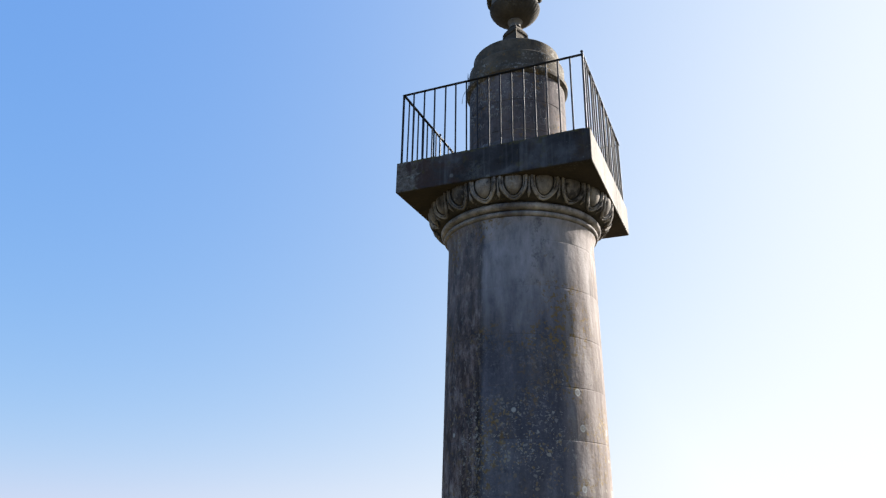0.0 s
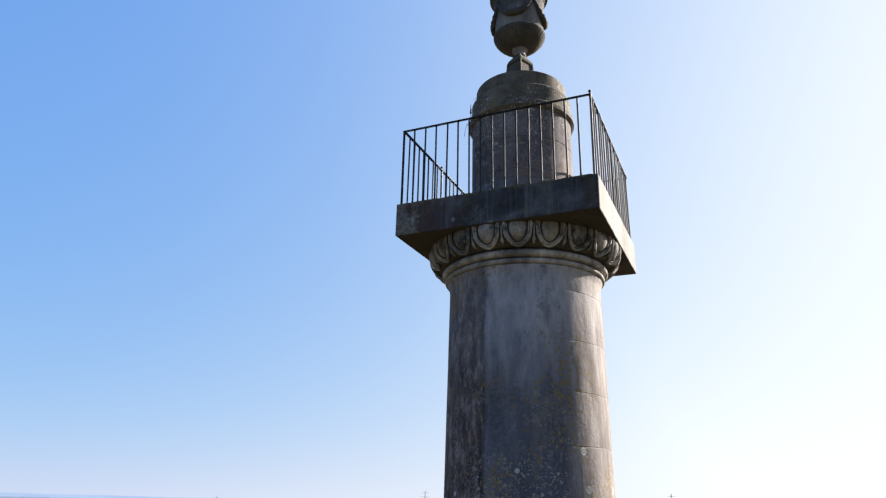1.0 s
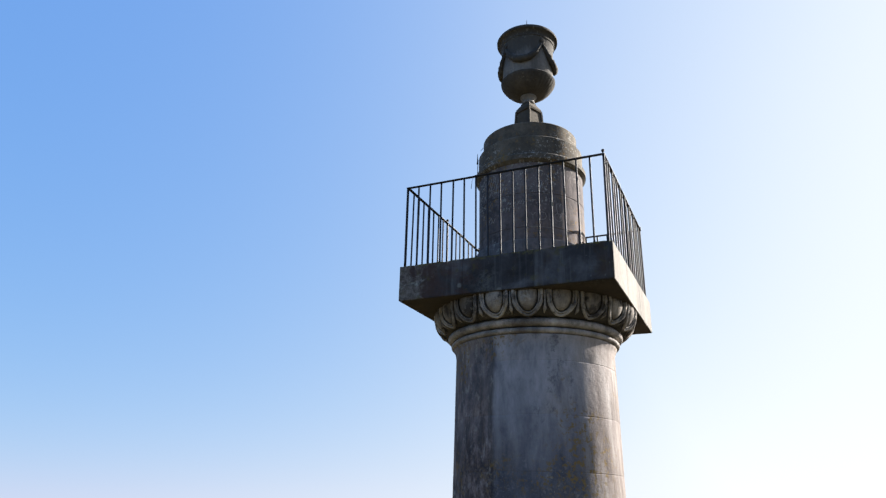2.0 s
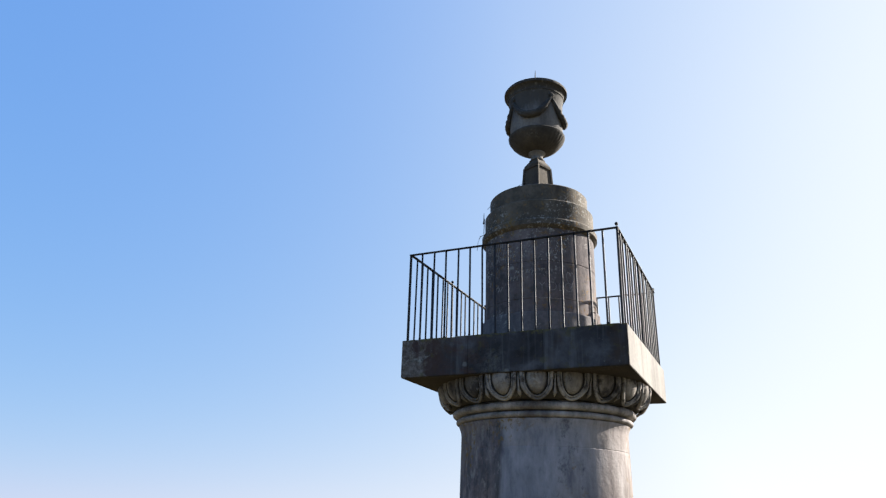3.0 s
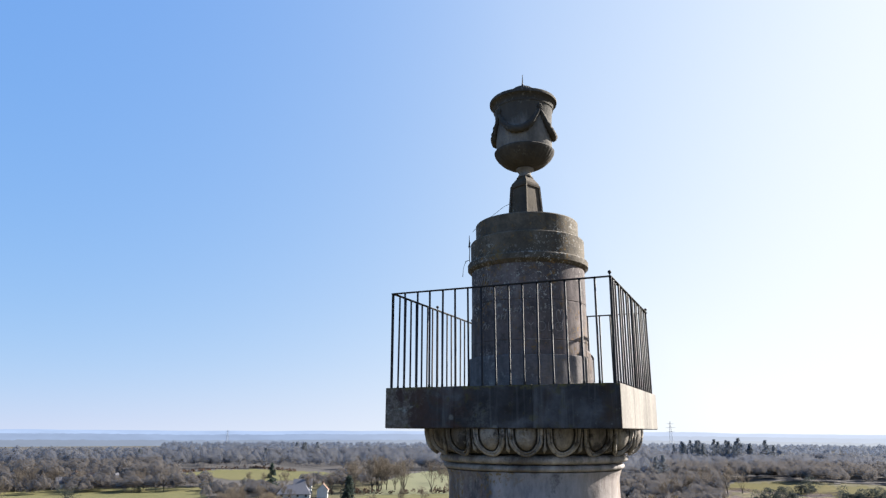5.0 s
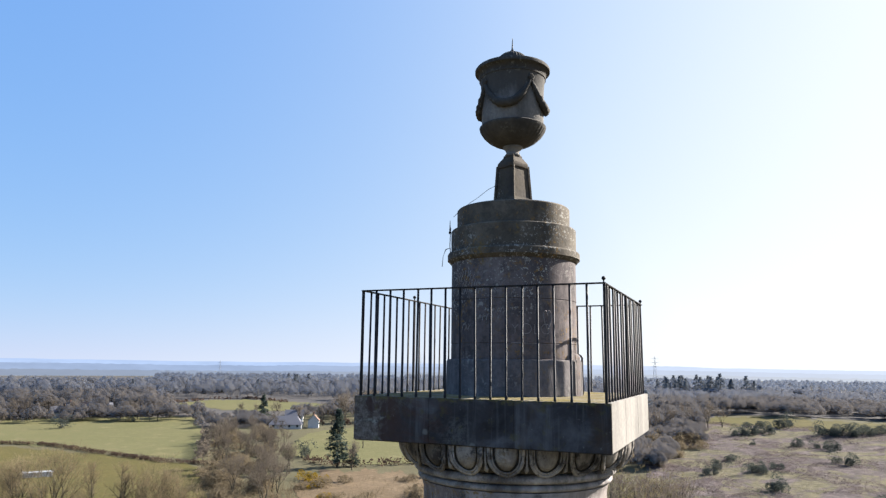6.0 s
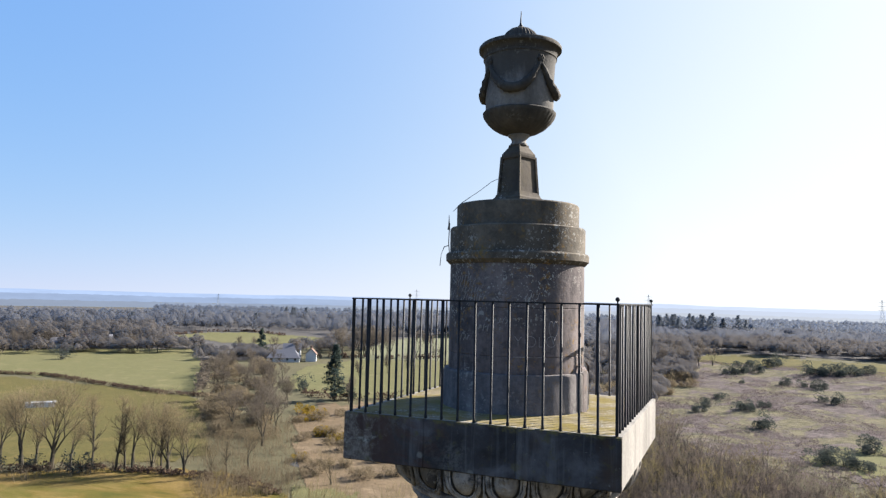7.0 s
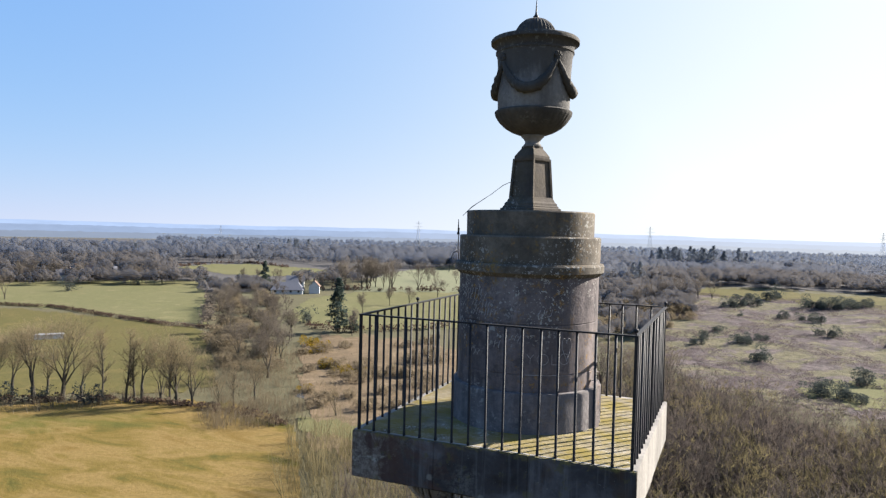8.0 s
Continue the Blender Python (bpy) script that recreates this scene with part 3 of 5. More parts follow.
def field(name, corners, z, material, label, rough=0.012):
    """A field by its corners on the level plain, laid on the land with an uneven edge."""
    edge = []
    for (a0, d0), (a1, d1) in zip(corners, corners[1:] + corners[:1]):
        for k in range(8):
            f = k / 8
            az, d = a0 + (a1 - a0) * f, d0 + (d1 - d0) * f
            edge.append((az, d * site(az, d)[3]))
    edge = np.array(edge)
    grain = {"woodland_floor": 2.0, "field_hay": 0.7, "field_olive": 0.7, "rough_bracken": 0.6, "green_sward": 0.6, "thicket_floor": 1.6}.get(name, 1.0)

    def keep(a, d):
        w = rough * 14
        a = a + w * (np.sin(d * 0.21 + a * 3.1) + 0.6 * np.sin(d * 0.53 + a * 7.7)) * 0.5
        d = d * (1 + rough * (np.sin(a * 2.3 + d * 0.01) + 0.6 * np.sin(a * 6.1)) * 0.6)
        inside = np.zeros(a.shape, bool)
        for (ax, ay), (bx, by) in zip(edge, np.roll(edge, -1, 0)):
            if ay == by:
                continue
            cross = ((ay > d) != (by > d)) & (a < (bx - ax) * (d - ay) / (by - ay) + ax)
            inside ^= cross
        return inside

    azs = np.arange(edge[:, 0].min() - 0.5, edge[:, 0].max() + 0.5, 0.2 * grain)
    n = int(math.log(edge[:, 1].max() / edge[:, 1].min()) / (0.011 * grain)) + 2
    ds = np.geomspace(edge[:, 1].min() * 0.98, edge[:, 1].max() * 1.02, n)
    return tagged(sheet(name, azs, ds, keep, z, material), label, "field", kind="structure")


field("woodland_floor", [(-76, 530), (-55, 444), (-45, 434), (-41.5, 352), (-36.5, 362), (-36, 420), (-31, 470), (-24, 462), (-12, 342), (-6, 380), (-1, 500), (14, 500), (34, 515), (34, 1490), (-20, 1490), (-76, 1490)], 0.10, M_WOODFLOOR, "grey-brown leaf litter under the leafless woods", 0.004)
field("field_hay", [(-75, 40), (-34, 40), (-33.5, 80), (-34.6, 118), (-39, 134), (-44, 139), (-55, 147), (-75, 170)], 0.05, M_HAY, "straw-yellow mown grass field below the column")
field("field_olive", [(-75, 176), (-55, 152), (-44, 144), (-40.5, 150), (-41.5, 228), (-47, 258), (-55, 305), (-75, 400)], 0.12, M_OLIVE, "olive-green pasture behind a row of bare trees")
field("field_meadow", [(-75, 410), (-55, 316), (-47, 268), (-41.5, 240), (-41.2, 300), (-42, 430), (-48, 430), (-55, 440), (-75, 520)], 0.12, M_MEADOW, "pale green meadow beyond a hedge")
field("field_house", [(-35.5, 250), (-29, 225), (-20, 235), (-18, 420), (-27, 388), (-31, 345), (-33.5, 325)], 0.12, M_MEADOW, "green paddock beside the white house", 0.006)
field("field_far", [(-30, 360), (-18, 370), (-16, 560), (-22, 640), (-27, 520)], 0.18, M_PALE, "pale green fields between hedges", 0.006)
field("field_hill", [(-43.6, 556), (-40, 482), (-36.6, 466), (-33.4, 470), (-31.5, 520), (-33.5, 560), (-38, 606), (-41, 600)], 0.22, M_MEADOW, "light green field among far woods", 0.006)
field("rough_bracken", [(-33.2, 108), (-29, 95), (-20, 95), (-20, 190), (-28, 215), (-32.6, 212), (-34.2, 196), (-34.0, 150)], 0.09, M_BRACKEN, "tan bracken and rough grass with gorse", 0.03)
field("green_sward", [(-34.3, 114), (-29, 108), (-29, 117), (-34, 122)], 0.14, M_MEADOW, "strip of green turf at the edge of the bracken", 0.015)
field("heath", [(-7, 205), (-2, 160), (12, 150), (30, 160), (34, 420), (14, 400), (-1, 430), (-8, 360)], 0.14, M_HEATH, "purple-brown heather with green patches")
field("thicket_floor", [(-16, 40), (28, 40), (28, 120), (10, 134), (3, 142), (-1, 150), (-6, 160), (-16, 162)], 0.06, M_LITTER, "dark leaf litter under the thicket")
field("heath_grass", [(-3, 415), (16, 385), (34, 400), (34, 500), (14, 470), (-2, 480)], 0.20, M_OLIVE, "yellow-green grass strip at the edge of the heath")
field("heath_green", [(4, 168), (8, 160), (16, 158), (16, 205), (10, 196), (6, 182)], 0.22, M_MEADOW, "small green clearing in the heather", 0.02)


# haze and its glow painted as emission on black hills, paler towards the sun
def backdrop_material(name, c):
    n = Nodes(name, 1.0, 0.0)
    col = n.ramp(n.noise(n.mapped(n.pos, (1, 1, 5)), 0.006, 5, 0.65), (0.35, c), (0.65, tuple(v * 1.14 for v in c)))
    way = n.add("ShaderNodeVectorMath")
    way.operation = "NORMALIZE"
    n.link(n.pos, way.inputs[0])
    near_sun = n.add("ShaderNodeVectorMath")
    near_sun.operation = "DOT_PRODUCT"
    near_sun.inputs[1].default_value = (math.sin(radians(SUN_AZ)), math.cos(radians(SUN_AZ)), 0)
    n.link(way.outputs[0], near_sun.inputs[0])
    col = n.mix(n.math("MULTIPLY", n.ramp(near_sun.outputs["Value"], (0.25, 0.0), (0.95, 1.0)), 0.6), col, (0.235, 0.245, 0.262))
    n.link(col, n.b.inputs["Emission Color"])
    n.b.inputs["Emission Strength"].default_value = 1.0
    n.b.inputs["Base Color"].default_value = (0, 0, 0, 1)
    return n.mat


def ridge(name, r, left, right, amp, fine, seed, material, label):
    """A far skyline: a long low bank with an uneven wooded crest, falling from one side of the view to the other."""
    bm = bmesh.new()
    steps = 1040
    for k in range(steps + 1):
        a = -130 + 260 * k / steps
        f = min(1.0, max(0.0, (a + 30) / 30))
        top = left + (right - left) * f
        top += amp * (noise.noise((a * 0.06 + seed, seed, 0)) + 0.4 * noise.noise((a * 0.31, seed, 3)))
        top += fine * (noise.noise((a * 2.3, seed, 5)) + 0.7 * noise.noise((a * 6.1, seed, 7)))
        for dr, z in ((0, -5), (60, top * 0.9), (160, top), (500, -5)):
            x, y = polar(a, r + dr)
            bm.verts.new((x, y, z))
    bm.verts.ensure_lookup_table()
    for k in range(steps):
        for j in range(3):
            i = k * 4 + j
            bm.faces.new((bm.verts[i], bm.verts[i + 4], bm.verts[i + 5], bm.verts[i + 1]))
    return tagged(smooth(part(name, bm, material)), label, "hills", kind="structure")


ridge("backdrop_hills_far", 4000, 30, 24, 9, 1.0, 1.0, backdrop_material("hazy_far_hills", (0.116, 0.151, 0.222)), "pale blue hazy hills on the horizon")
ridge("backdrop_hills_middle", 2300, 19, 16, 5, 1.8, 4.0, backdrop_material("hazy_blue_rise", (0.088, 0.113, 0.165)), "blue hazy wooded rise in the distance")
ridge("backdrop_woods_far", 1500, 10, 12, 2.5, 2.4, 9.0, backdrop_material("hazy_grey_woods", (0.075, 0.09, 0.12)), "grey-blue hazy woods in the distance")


# ---- trees ----
def sliver(verts, faces, p, d, w):
    """A thin twig: a narrow triangle."""
    s = d.cross(Vector((random.uniform(-1, 1), random.uniform(-1, 1), random.uniform(-1, 1)))).normalized() * w
    i = len(verts)
    verts += [p - s, p + s, p + d]
    faces.append((i, i + 1, i + 2))


def mesh_of(name, verts, faces, material, parent=None, label=""):
    me = bpy.data.meshes.new(name)
    me.from_pydata([tuple(v) for v in verts], [], faces)
    me.materials.append(material)
    ob = new(name, me)
    if parent is not None:
        ob.parent = parent
    return tagged(ob, label)


def tall_tree(seed, height, crown_from, reach, stems, twigs, material, label, twig_width=0.02):
    """A leafless tree with straight leaders, boughs all the way up and a thin oval crown."""
    rng = random.Random(seed)
    random.seed(seed)
    tree = thing("tree", label, "tree")
    bm = bmesh.new()
    tips = []

    def bough(p, d, length, r, level):
        pts, rad, q = [p], [r], p
        n = 4 if level < 2 else 3
        for k in range(n):
            d = (d + Vector((rng.uniform(-1, 1), rng.uniform(-1, 1), rng.uniform(-0.2, 0.75))) * 0.22).normalized()
            q = q + d * (length / n)
            pts.append(q)
            rad.append(r * (1 - 0.7 * (k + 1) / n))
            tips.append((q, d, length))
            if level < 3:
                for _ in range(2 if level == 1 else 1):
                    side = Vector((rng.gauss(0, 1), rng.gauss(0, 1), rng.gauss(0.3, 0.6))).normalized()
                    bough(q, (d + side * 0.8).normalized(), length * rng.uniform(0.35, 0.6), rad[-1] * 0.6, level + 1)
        tube(bm, pts, rad, 4 if level == 1 else 3, False)

    for s in range(stems):
        tall = height * (1.0 if s == 0 else rng.uniform(0.75, 0.95))
        q = Vector((rng.gauss(0, 0.25), rng.gauss(0, 0.25), -0.3)) if s else Vector((0, 0, -0.3))
        d = Vector((rng.gauss(0, 0.05 + 0.10 * (stems > 1)), rng.gauss(0, 0.05 + 0.10 * (stems > 1)), 1)).normalized()
        r0 = height * 0.021 * (1.0 if stems == 1 else 0.8)
        pts, rad = [q], [r0 * 1.25]
        n = 12
        for k in range(n):
            f = (k + 1) / n
            d = (d + Vector((rng.gauss(0, 0.06), rng.gauss(0, 0.06), 0.1))).normalized()
            q = q + d * (tall / n)
            pts.append(q)
            rad.append(r0 * (1 - 0.9 * f))
            if f >= crown_from:
                swell = math.sin(math.pi * (0.18 + 0.74 * (f - crown_from) / (1 - crown_from)))
                for _ in range(2 if k % 2 else 3):
                    a = rng.uniform(0, 2 * math.pi)
                    up = rng.uniform(0.5, 1.1) + 0.6 * f
                    nd = Vector((math.cos(a), math.sin(a), up)).normalized()
                    bough(q, nd, tall * reach * swell * rng.uniform(0.7, 1.15), rad[-1] * rng.uniform(0.5, 0.75), 1)
        tube(bm, pts, rad, 6, False)
    part("trunk", bm, M_BARK, tree)
    verts, faces = [], []
    for _ in range(twigs):
        q, d, length = rng.choice(tips)
        nd = (d + Vector((rng.uniform(-1, 1), rng.uniform(-1, 1), rng.uniform(-0.4, 0.9))) * 0.8).normalized()
        l = rng.uniform(0.5, 1.5) * height / 15
        p = q + Vector((rng.gauss(0, 0.1), rng.gauss(0, 0.1), rng.gauss(0, 0.1)))
        sliver(verts, faces, p, nd * l, twig_width * rng.uniform(0.6, 1.3))
        for _ in range(3):
            nd2 = (nd + Vector((rng.uniform(-1, 1), rng.uniform(-1, 1), rng.uniform(-0.7, 0.7)))).normalized()
            sliver(verts, faces, p + nd * l * rng.uniform(0.2, 0.9), nd2 * l * rng.uniform(0.3, 0.7), twig_width * 0.7)
    mesh_of("crown", verts, faces, material, tree)
    return tree


def forked_tree(seed, height, fork_at, spread, limbs, depth, twigs, material, label, twig_width=0.02, stems=1):
    """A winter tree: a short bole that forks again and again into rising limbs, ending in fine twigs."""
    rng = random.Random(seed)
    random.seed(seed)
    tree = thing("tree", label, "tree")
    bm = bmesh.new()
    tips = []

    def limb(p, d, length, r, level):
        pts, rad, q = [p], [r], p
        n = 3 if level < 2 else 1 if level == depth else 2
        for k in range(n):
            d = (d + Vector((rng.uniform(-1, 1), rng.uniform(-1, 1), rng.uniform(-0.5, 0.9))) * 0.17).normalized()
            q = q + d * (length / n)
            pts.append(q)
            rad.append(r * (1 - 0.35 * (k + 1) / n))
            if level >= 2:
                tips.append((q, d, length))
            if 1 <= level < depth and rng.random() < 0.5:
                side = Vector((rng.gauss(0, 1), rng.gauss(0, 1), rng.gauss(0.1, 0.5))).normalized()
                limb(q, (d * 0.6 + side).normalized(), length * rng.uniform(0.4, 0.6), rad[-1] * 0.4, min(depth, level + 2))
        tube(bm, pts, rad, 6 if level == 0 else 4 if level == 1 else 3, False)
        if level < depth:
            a0 = rng.uniform(0, 2 * math.pi)
            m = 2 if rng.random() < 0.75 else 3
            s = d.cross(Vector((0.3, 0.9, 0.1))).normalized()
            u = s.cross(d)
            for j in range(m):
                a = a0 + 2 * math.pi * j / m + rng.uniform(-0.4, 0.4)
                nd = (d + (s * math.cos(a) + u * math.sin(a)) * spread * rng.uniform(0.45, 1.15) + Vector((0, 0, 0.14))).normalized()
                limb(q, nd, length * rng.uniform(0.68, 0.88), rad[-1] * (0.82 if j == 0 else 0.66), level + 1)

    for s in range(stems):
        tall = height * (1.0 if s == 0 else rng.uniform(0.7, 0.95))
        p = Vector((rng.gauss(0, 0.35), rng.gauss(0, 0.35), -0.3)) if s else Vector((0, 0, -0.3))
        d = Vector((rng.gauss(0, 0.05 + 0.12 * (stems > 1)), rng.gauss(0, 0.05 + 0.12 * (stems > 1)), 1)).normalized()
        r = tall * 0.024 * (1.0 if stems == 1 else 0.7)
        top = p + d * (fork_at * tall + 0.3)
        tube(bm, [p, p.lerp(top, 0.25), p.lerp(top, 0.7), top], [r * 1.45, r * 1.1, r, r * 0.95], 7, False)
        a0 = rng.uniform(0, 6.28)
        first = 0.295 * tall * (1 - fork_at) * (1.0 if depth >= 5 else 1.12)
        for j in range(limbs):
            a = a0 + 2 * math.pi * j / limbs + rng.uniform(-0.3, 0.3)
            tilt = spread * rng.uniform(0.35, 1.1) * (0.25 if j == 0 else 1.0)
            start = top if j < 2 else p.lerp(top, rng.uniform(0.65, 0.95))
            limb(start, (d + Vector((math.cos(a), math.sin(a), 0.1)) * tilt).normalized(), first * rng.uniform(0.8, 1.15), r * (0.75 if j == 0 else 0.55), 0)
    k = (height - 0.6) / max(q.z for q, d, length in tips)
    for v in bm.verts:
        v.co *= k
    tips = [(q * k, d, length * k) for q, d, length in tips]
    part("trunk", bm, M_BARK, tree)
    verts, faces = [], []
    for _ in range(twigs):
        q, d, length = rng.choice(tips)
        nd = (d + Vector((rng.uniform(-1, 1), rng.uniform(-1, 1), rng.uniform(-0.5, 0.9))) * 0.7).normalized()
        l = rng.uniform(0.5, 1.4) * height / 16
        p = q + Vector((rng.gauss(0, 0.12), rng.gauss(0, 0.12), rng.gauss(0, 0.12)))
        sliver(verts, faces, p, nd * l, twig_width * rng.uniform(0.6, 1.3))
        for _ in range(3):
            nd2 = (nd + Vector((rng.uniform(-1, 1), rng.uniform(-1, 1), rng.uniform(-0.7, 0.7)))).normalized()
            sliver(verts, faces, p + nd * l * rng.uniform(0.2, 0.9), nd2 * l * rng.uniform(0.3, 0.7), twig_width * 0.7)
    mesh_of("crown", verts, faces, material, tree)
    return tree


def place_copies(kinds, places, seed, group, label=""):
    """Stand copies of the given trees at (bearing, distance, size) places; the first of each kind is moved itself."""
    rng = random.Random(seed)
    used = set()
    for i, (az, d, size) in enumerate(places):
        k = kinds[i % len(kinds)] if i < len(kinds) else rng.choice(kinds)
        x, y, z, near = site(az, d)
        size *= near
        m = pose(x, y, z, 0, 0, rng.uniform(0, 360))
        if k.name in used:
            k2 = copy_thing(k, m)
        else:
            used.add(k.name)
            k.matrix_basis = m
            k2 = k
        k2.scale = (size * rng.uniform(0.9, 1.1), size * rng.uniform(0.9, 1.1), size)
        tagged(k2, label, "", group)


def clump(verts, faces, x, y, z0, w, h, n, rng, wide=0.5, tri=0.55):
    """An uneven crown of many small leaf or twig clumps."""
    for _ in range(n):
        a, u = rng.uniform(0, 2 * math.pi), rng.random()
        zz = u ** 0.7
        r = w * math.sqrt(max(0.02, 1 - (2 * zz - 0.9) ** 2 / 1.25)) * rng.uniform(0.45, 1.05)
        p = Vector((x + r * math.cos(a), y + r * math.sin(a), z0 + h * zz))
        s = tri * rng.uniform(0.6, 1.5)
        d1 = Vector((rng.uniform(-1, 1), rng.uniform(-1, 1), rng.uniform(-0.5, 1))).normalized() * s
        d2 = Vector((rng.uniform(-1, 1), rng.uniform(-1, 1), rng.uniform(-1, 1))).normalized() * s * wide
        i = len(verts)
        verts += [p - d2, p + d2, p + d1]
        faces.append((i, i + 1, i + 2))


# row of trees along the field edge
row_kinds = [forked_tree(11, 15.5, 0.20, 0.55, 5, 5, 1700, M_TWIG_ROW, "broad bare tree forking low in the row along the field edge", 0.018),
             forked_tree(12, 15.0, 0.26, 0.30, 3, 5, 1000, M_TWIG_ROW, "slender bare tree in the row along the field edge", 0.018),
             forked_tree(13, 15.5, 0.10, 0.26, 3, 4, 1000, M_TWIG_ROW, "bare twin-stemmed tree in the row along the field edge", 0.018, 2),
             forked_tree(14, 15.0, 0.16, 0.50, 4, 5, 1600, M_TWIG_ROW, "broad bare tree forking low in the row along the field edge", 0.018),
             tall_tree(15, 15.0, 0.24, 0.22, 1, 600, M_TWIG_ROW, "tall thin bare tree in the row along the field edge")]
place_copies(row_kinds, [(-51.2, 146, 1.08), (-54.3, 151, 0.8), (-44.6, 138.5, 0.95), (-53.0, 149, 1.0), (-48.6, 144, 0.8),
                         (-47.0, 141, 0.82), (-45.9, 139.5, 0.88), (-43.4, 136, 0.85), (-42.3, 134, 0.72), (-50.0, 146, 0.6), (-39.2, 132, 0.5), (-37.6, 136, 0.5), (-40.3, 135, 0.45),
                         (-31.1, 123, 0.5), (-56.3, 153, 1.0), (-58.5, 155, 1.0), (-61, 158, 1.1), (-52.2, 150, 0.62), (-46.4, 141, 0.7), (-43.9, 137, 0.75), (-55.3, 152, 0.85)], 5, "row of trees along the field")

# the copse between the fields
rng = random.Random(3)
mid_kinds = [forked_tree(31 + k, 12.5, 0.14 + 0.04 * (k % 3), 0.5 + 0.06 * (k % 2), 3, 4, 1000, M_TWIG_MID, "spreading bare tree in the copse between the fields", 0.03) for k in range(5)]
mid_places = [(-36.6, 156, 1.05)]
for k in range(36):
    d = rng.uniform(170, 340)
    lo, hi = (-41.0, -37.2) if d > 270 else (-40.0, -34.8)
    mid_places.append((rng.uniform(lo, hi), d, rng.uniform(0.7, 1.0) * min(1.0, 1.0 - (d - 170) / 170 * 0.42)))
for k in range(12):                                  # behind the house paddock and along the far fields
    mid_places.append((rng.uniform(-30.8, -24.5), rng.uniform(365, 410), rng.uniform(1.1, 1.5)))
for k in range(10):
    mid_places.append((rng.uniform(-31, -20), rng.uniform(425, 450), rng.uniform(0.7, 1.0)))
mid_places += [(-54.8, 338, 1.0), (-30.0, 215, 0.7), (-29.2, 268, 0.72), (-27.0, 300, 0.66), (-25.4, 302, 0.7), (-23.1, 340, 0.85), (-36.1, 340, 0.6), (-54.0, 424, 1.0), (-53.1, 430, 1.05), (-51.9, 432, 0.95), (-50.0, 426, 0.9), (-46.0, 408, 0.9), (-44.6, 402, 0.85), (-5.2, 352, 1.0), (-4.0, 372, 1.1), (-2.6, 388, 1.1), (-6.2, 340, 1.0), (-1.6, 396, 0.9), (-7.0, 318, 0.9), (-35.5, 333, 0.45), (-38.6, 420, 0.7), (-37.6, 430, 0.6), (-34.2, 366, 0.8), (-32.4, 364, 0.9), (-35.9, 372, 0.9)]
place_copies(mid_kinds, mid_places, 6, "copse of bare trees")

# the thicket below the column
near_kinds = [forked_tree(51 + k, 11.5, 0.12, 0.46, 3, 3, 620, M_TWIG_NEAR if k not in (2, 4) else M_SHOOT, "bare multi-stemmed tree in the thicket below the column", 0.026, 3) for k in range(5)]
near_places = []
for k in range(185):
    az = rng.uniform(-13, 22)
    far = min(156.0, 104 + 52 * math.exp(-(az + 5) / 5.5))
    near_places.append((az, math.sqrt(rng.uniform(52 ** 2, far ** 2)), rng.uniform(0.86, 1.18)))
place_copies(near_kinds, near_places, 7, "thicket below the column")


def shoots(name, areas, hmin, hmax, material, label, category, seed, cluster=9):
    """Upright saplings and brambles in loose clusters, too many to count."""
    rng = random.Random(seed)
    random.seed(seed)
    verts, faces = [], []
    for az0, az1, d0, d1, count in areas:
        for _ in range(count // cluster):
            x0, y0 = polar(rng.uniform(az0, az1), rng.uniform(d0, d1))
            tall = rng.uniform(hmin, hmax)
            for _ in range(rng.randint(cluster // 2, cluster + cluster // 2)):
                ox, oy = rng.gauss(0, 0.7), rng.gauss(0, 0.7)
                h = tall * rng.uniform(0.45, 1.1)
                lean = Vector((ox * 0.18 + rng.gauss(0, 0.13), oy * 0.18 + rng.gauss(0, 0.13), 1)) * h
                p = Vector((x0 + ox, y0 + oy, land(x0 + ox, y0 + oy)))
                sliver(verts, faces, p, lean, 0.022 + 0.005 * h)
                for _ in range(6):
                    f = rng.uniform(0.2, 0.9)
                    side = Vector((rng.gauss(0, 0.5), rng.gauss(0, 0.5), 1)) * h * rng.uniform(0.12, 0.35)
                    sliver(verts, faces, p + lean * f, side, 0.017)
    return tagged(mesh_of(name, verts, faces, material), label, category, kind="stuff")


shoots("saplings", [(-33.5, -17, 70, 106, 2300), (-35, -30, 98, 114, 300), (-35.4, -33, 72, 100, 160)], 2.0, 6.5, M_SHOOT, "pale olive saplings and scrub below the column", "scrub", 71)
shoots("saplings", [(-31, -15, 66, 100, 1100)], 3.0, 7.0, M_TWIG_NEAR, "purple-grey bare saplings below the column", "scrub", 75)
shoots("saplings", [(-14, 18, 55, 118, 2600), (-14, 4, 110, 150, 1000)], 2.0, 5.0, M_TWIG_NEAR, "purple-brown bare saplings between the trees of the thicket", "scrub", 78)
shoots("undergrowth", [(-62, -41, 138, 146, 700), (-41.5, -33.8, 117, 131, 1500), (-41, -34.4, 131, 190, 2600)], 1.0, 3.0, M_TWIG, "brown brambles along the field edge", "undergrowth", 72)
shoots("dead_bracken", [(-34.5, -22, 118, 200, 2400), (-13, 6, 125, 165, 1500)], 0.5, 1.4, M_TWIG, "brown dead bracken and grass tufts", "bracken", 73)


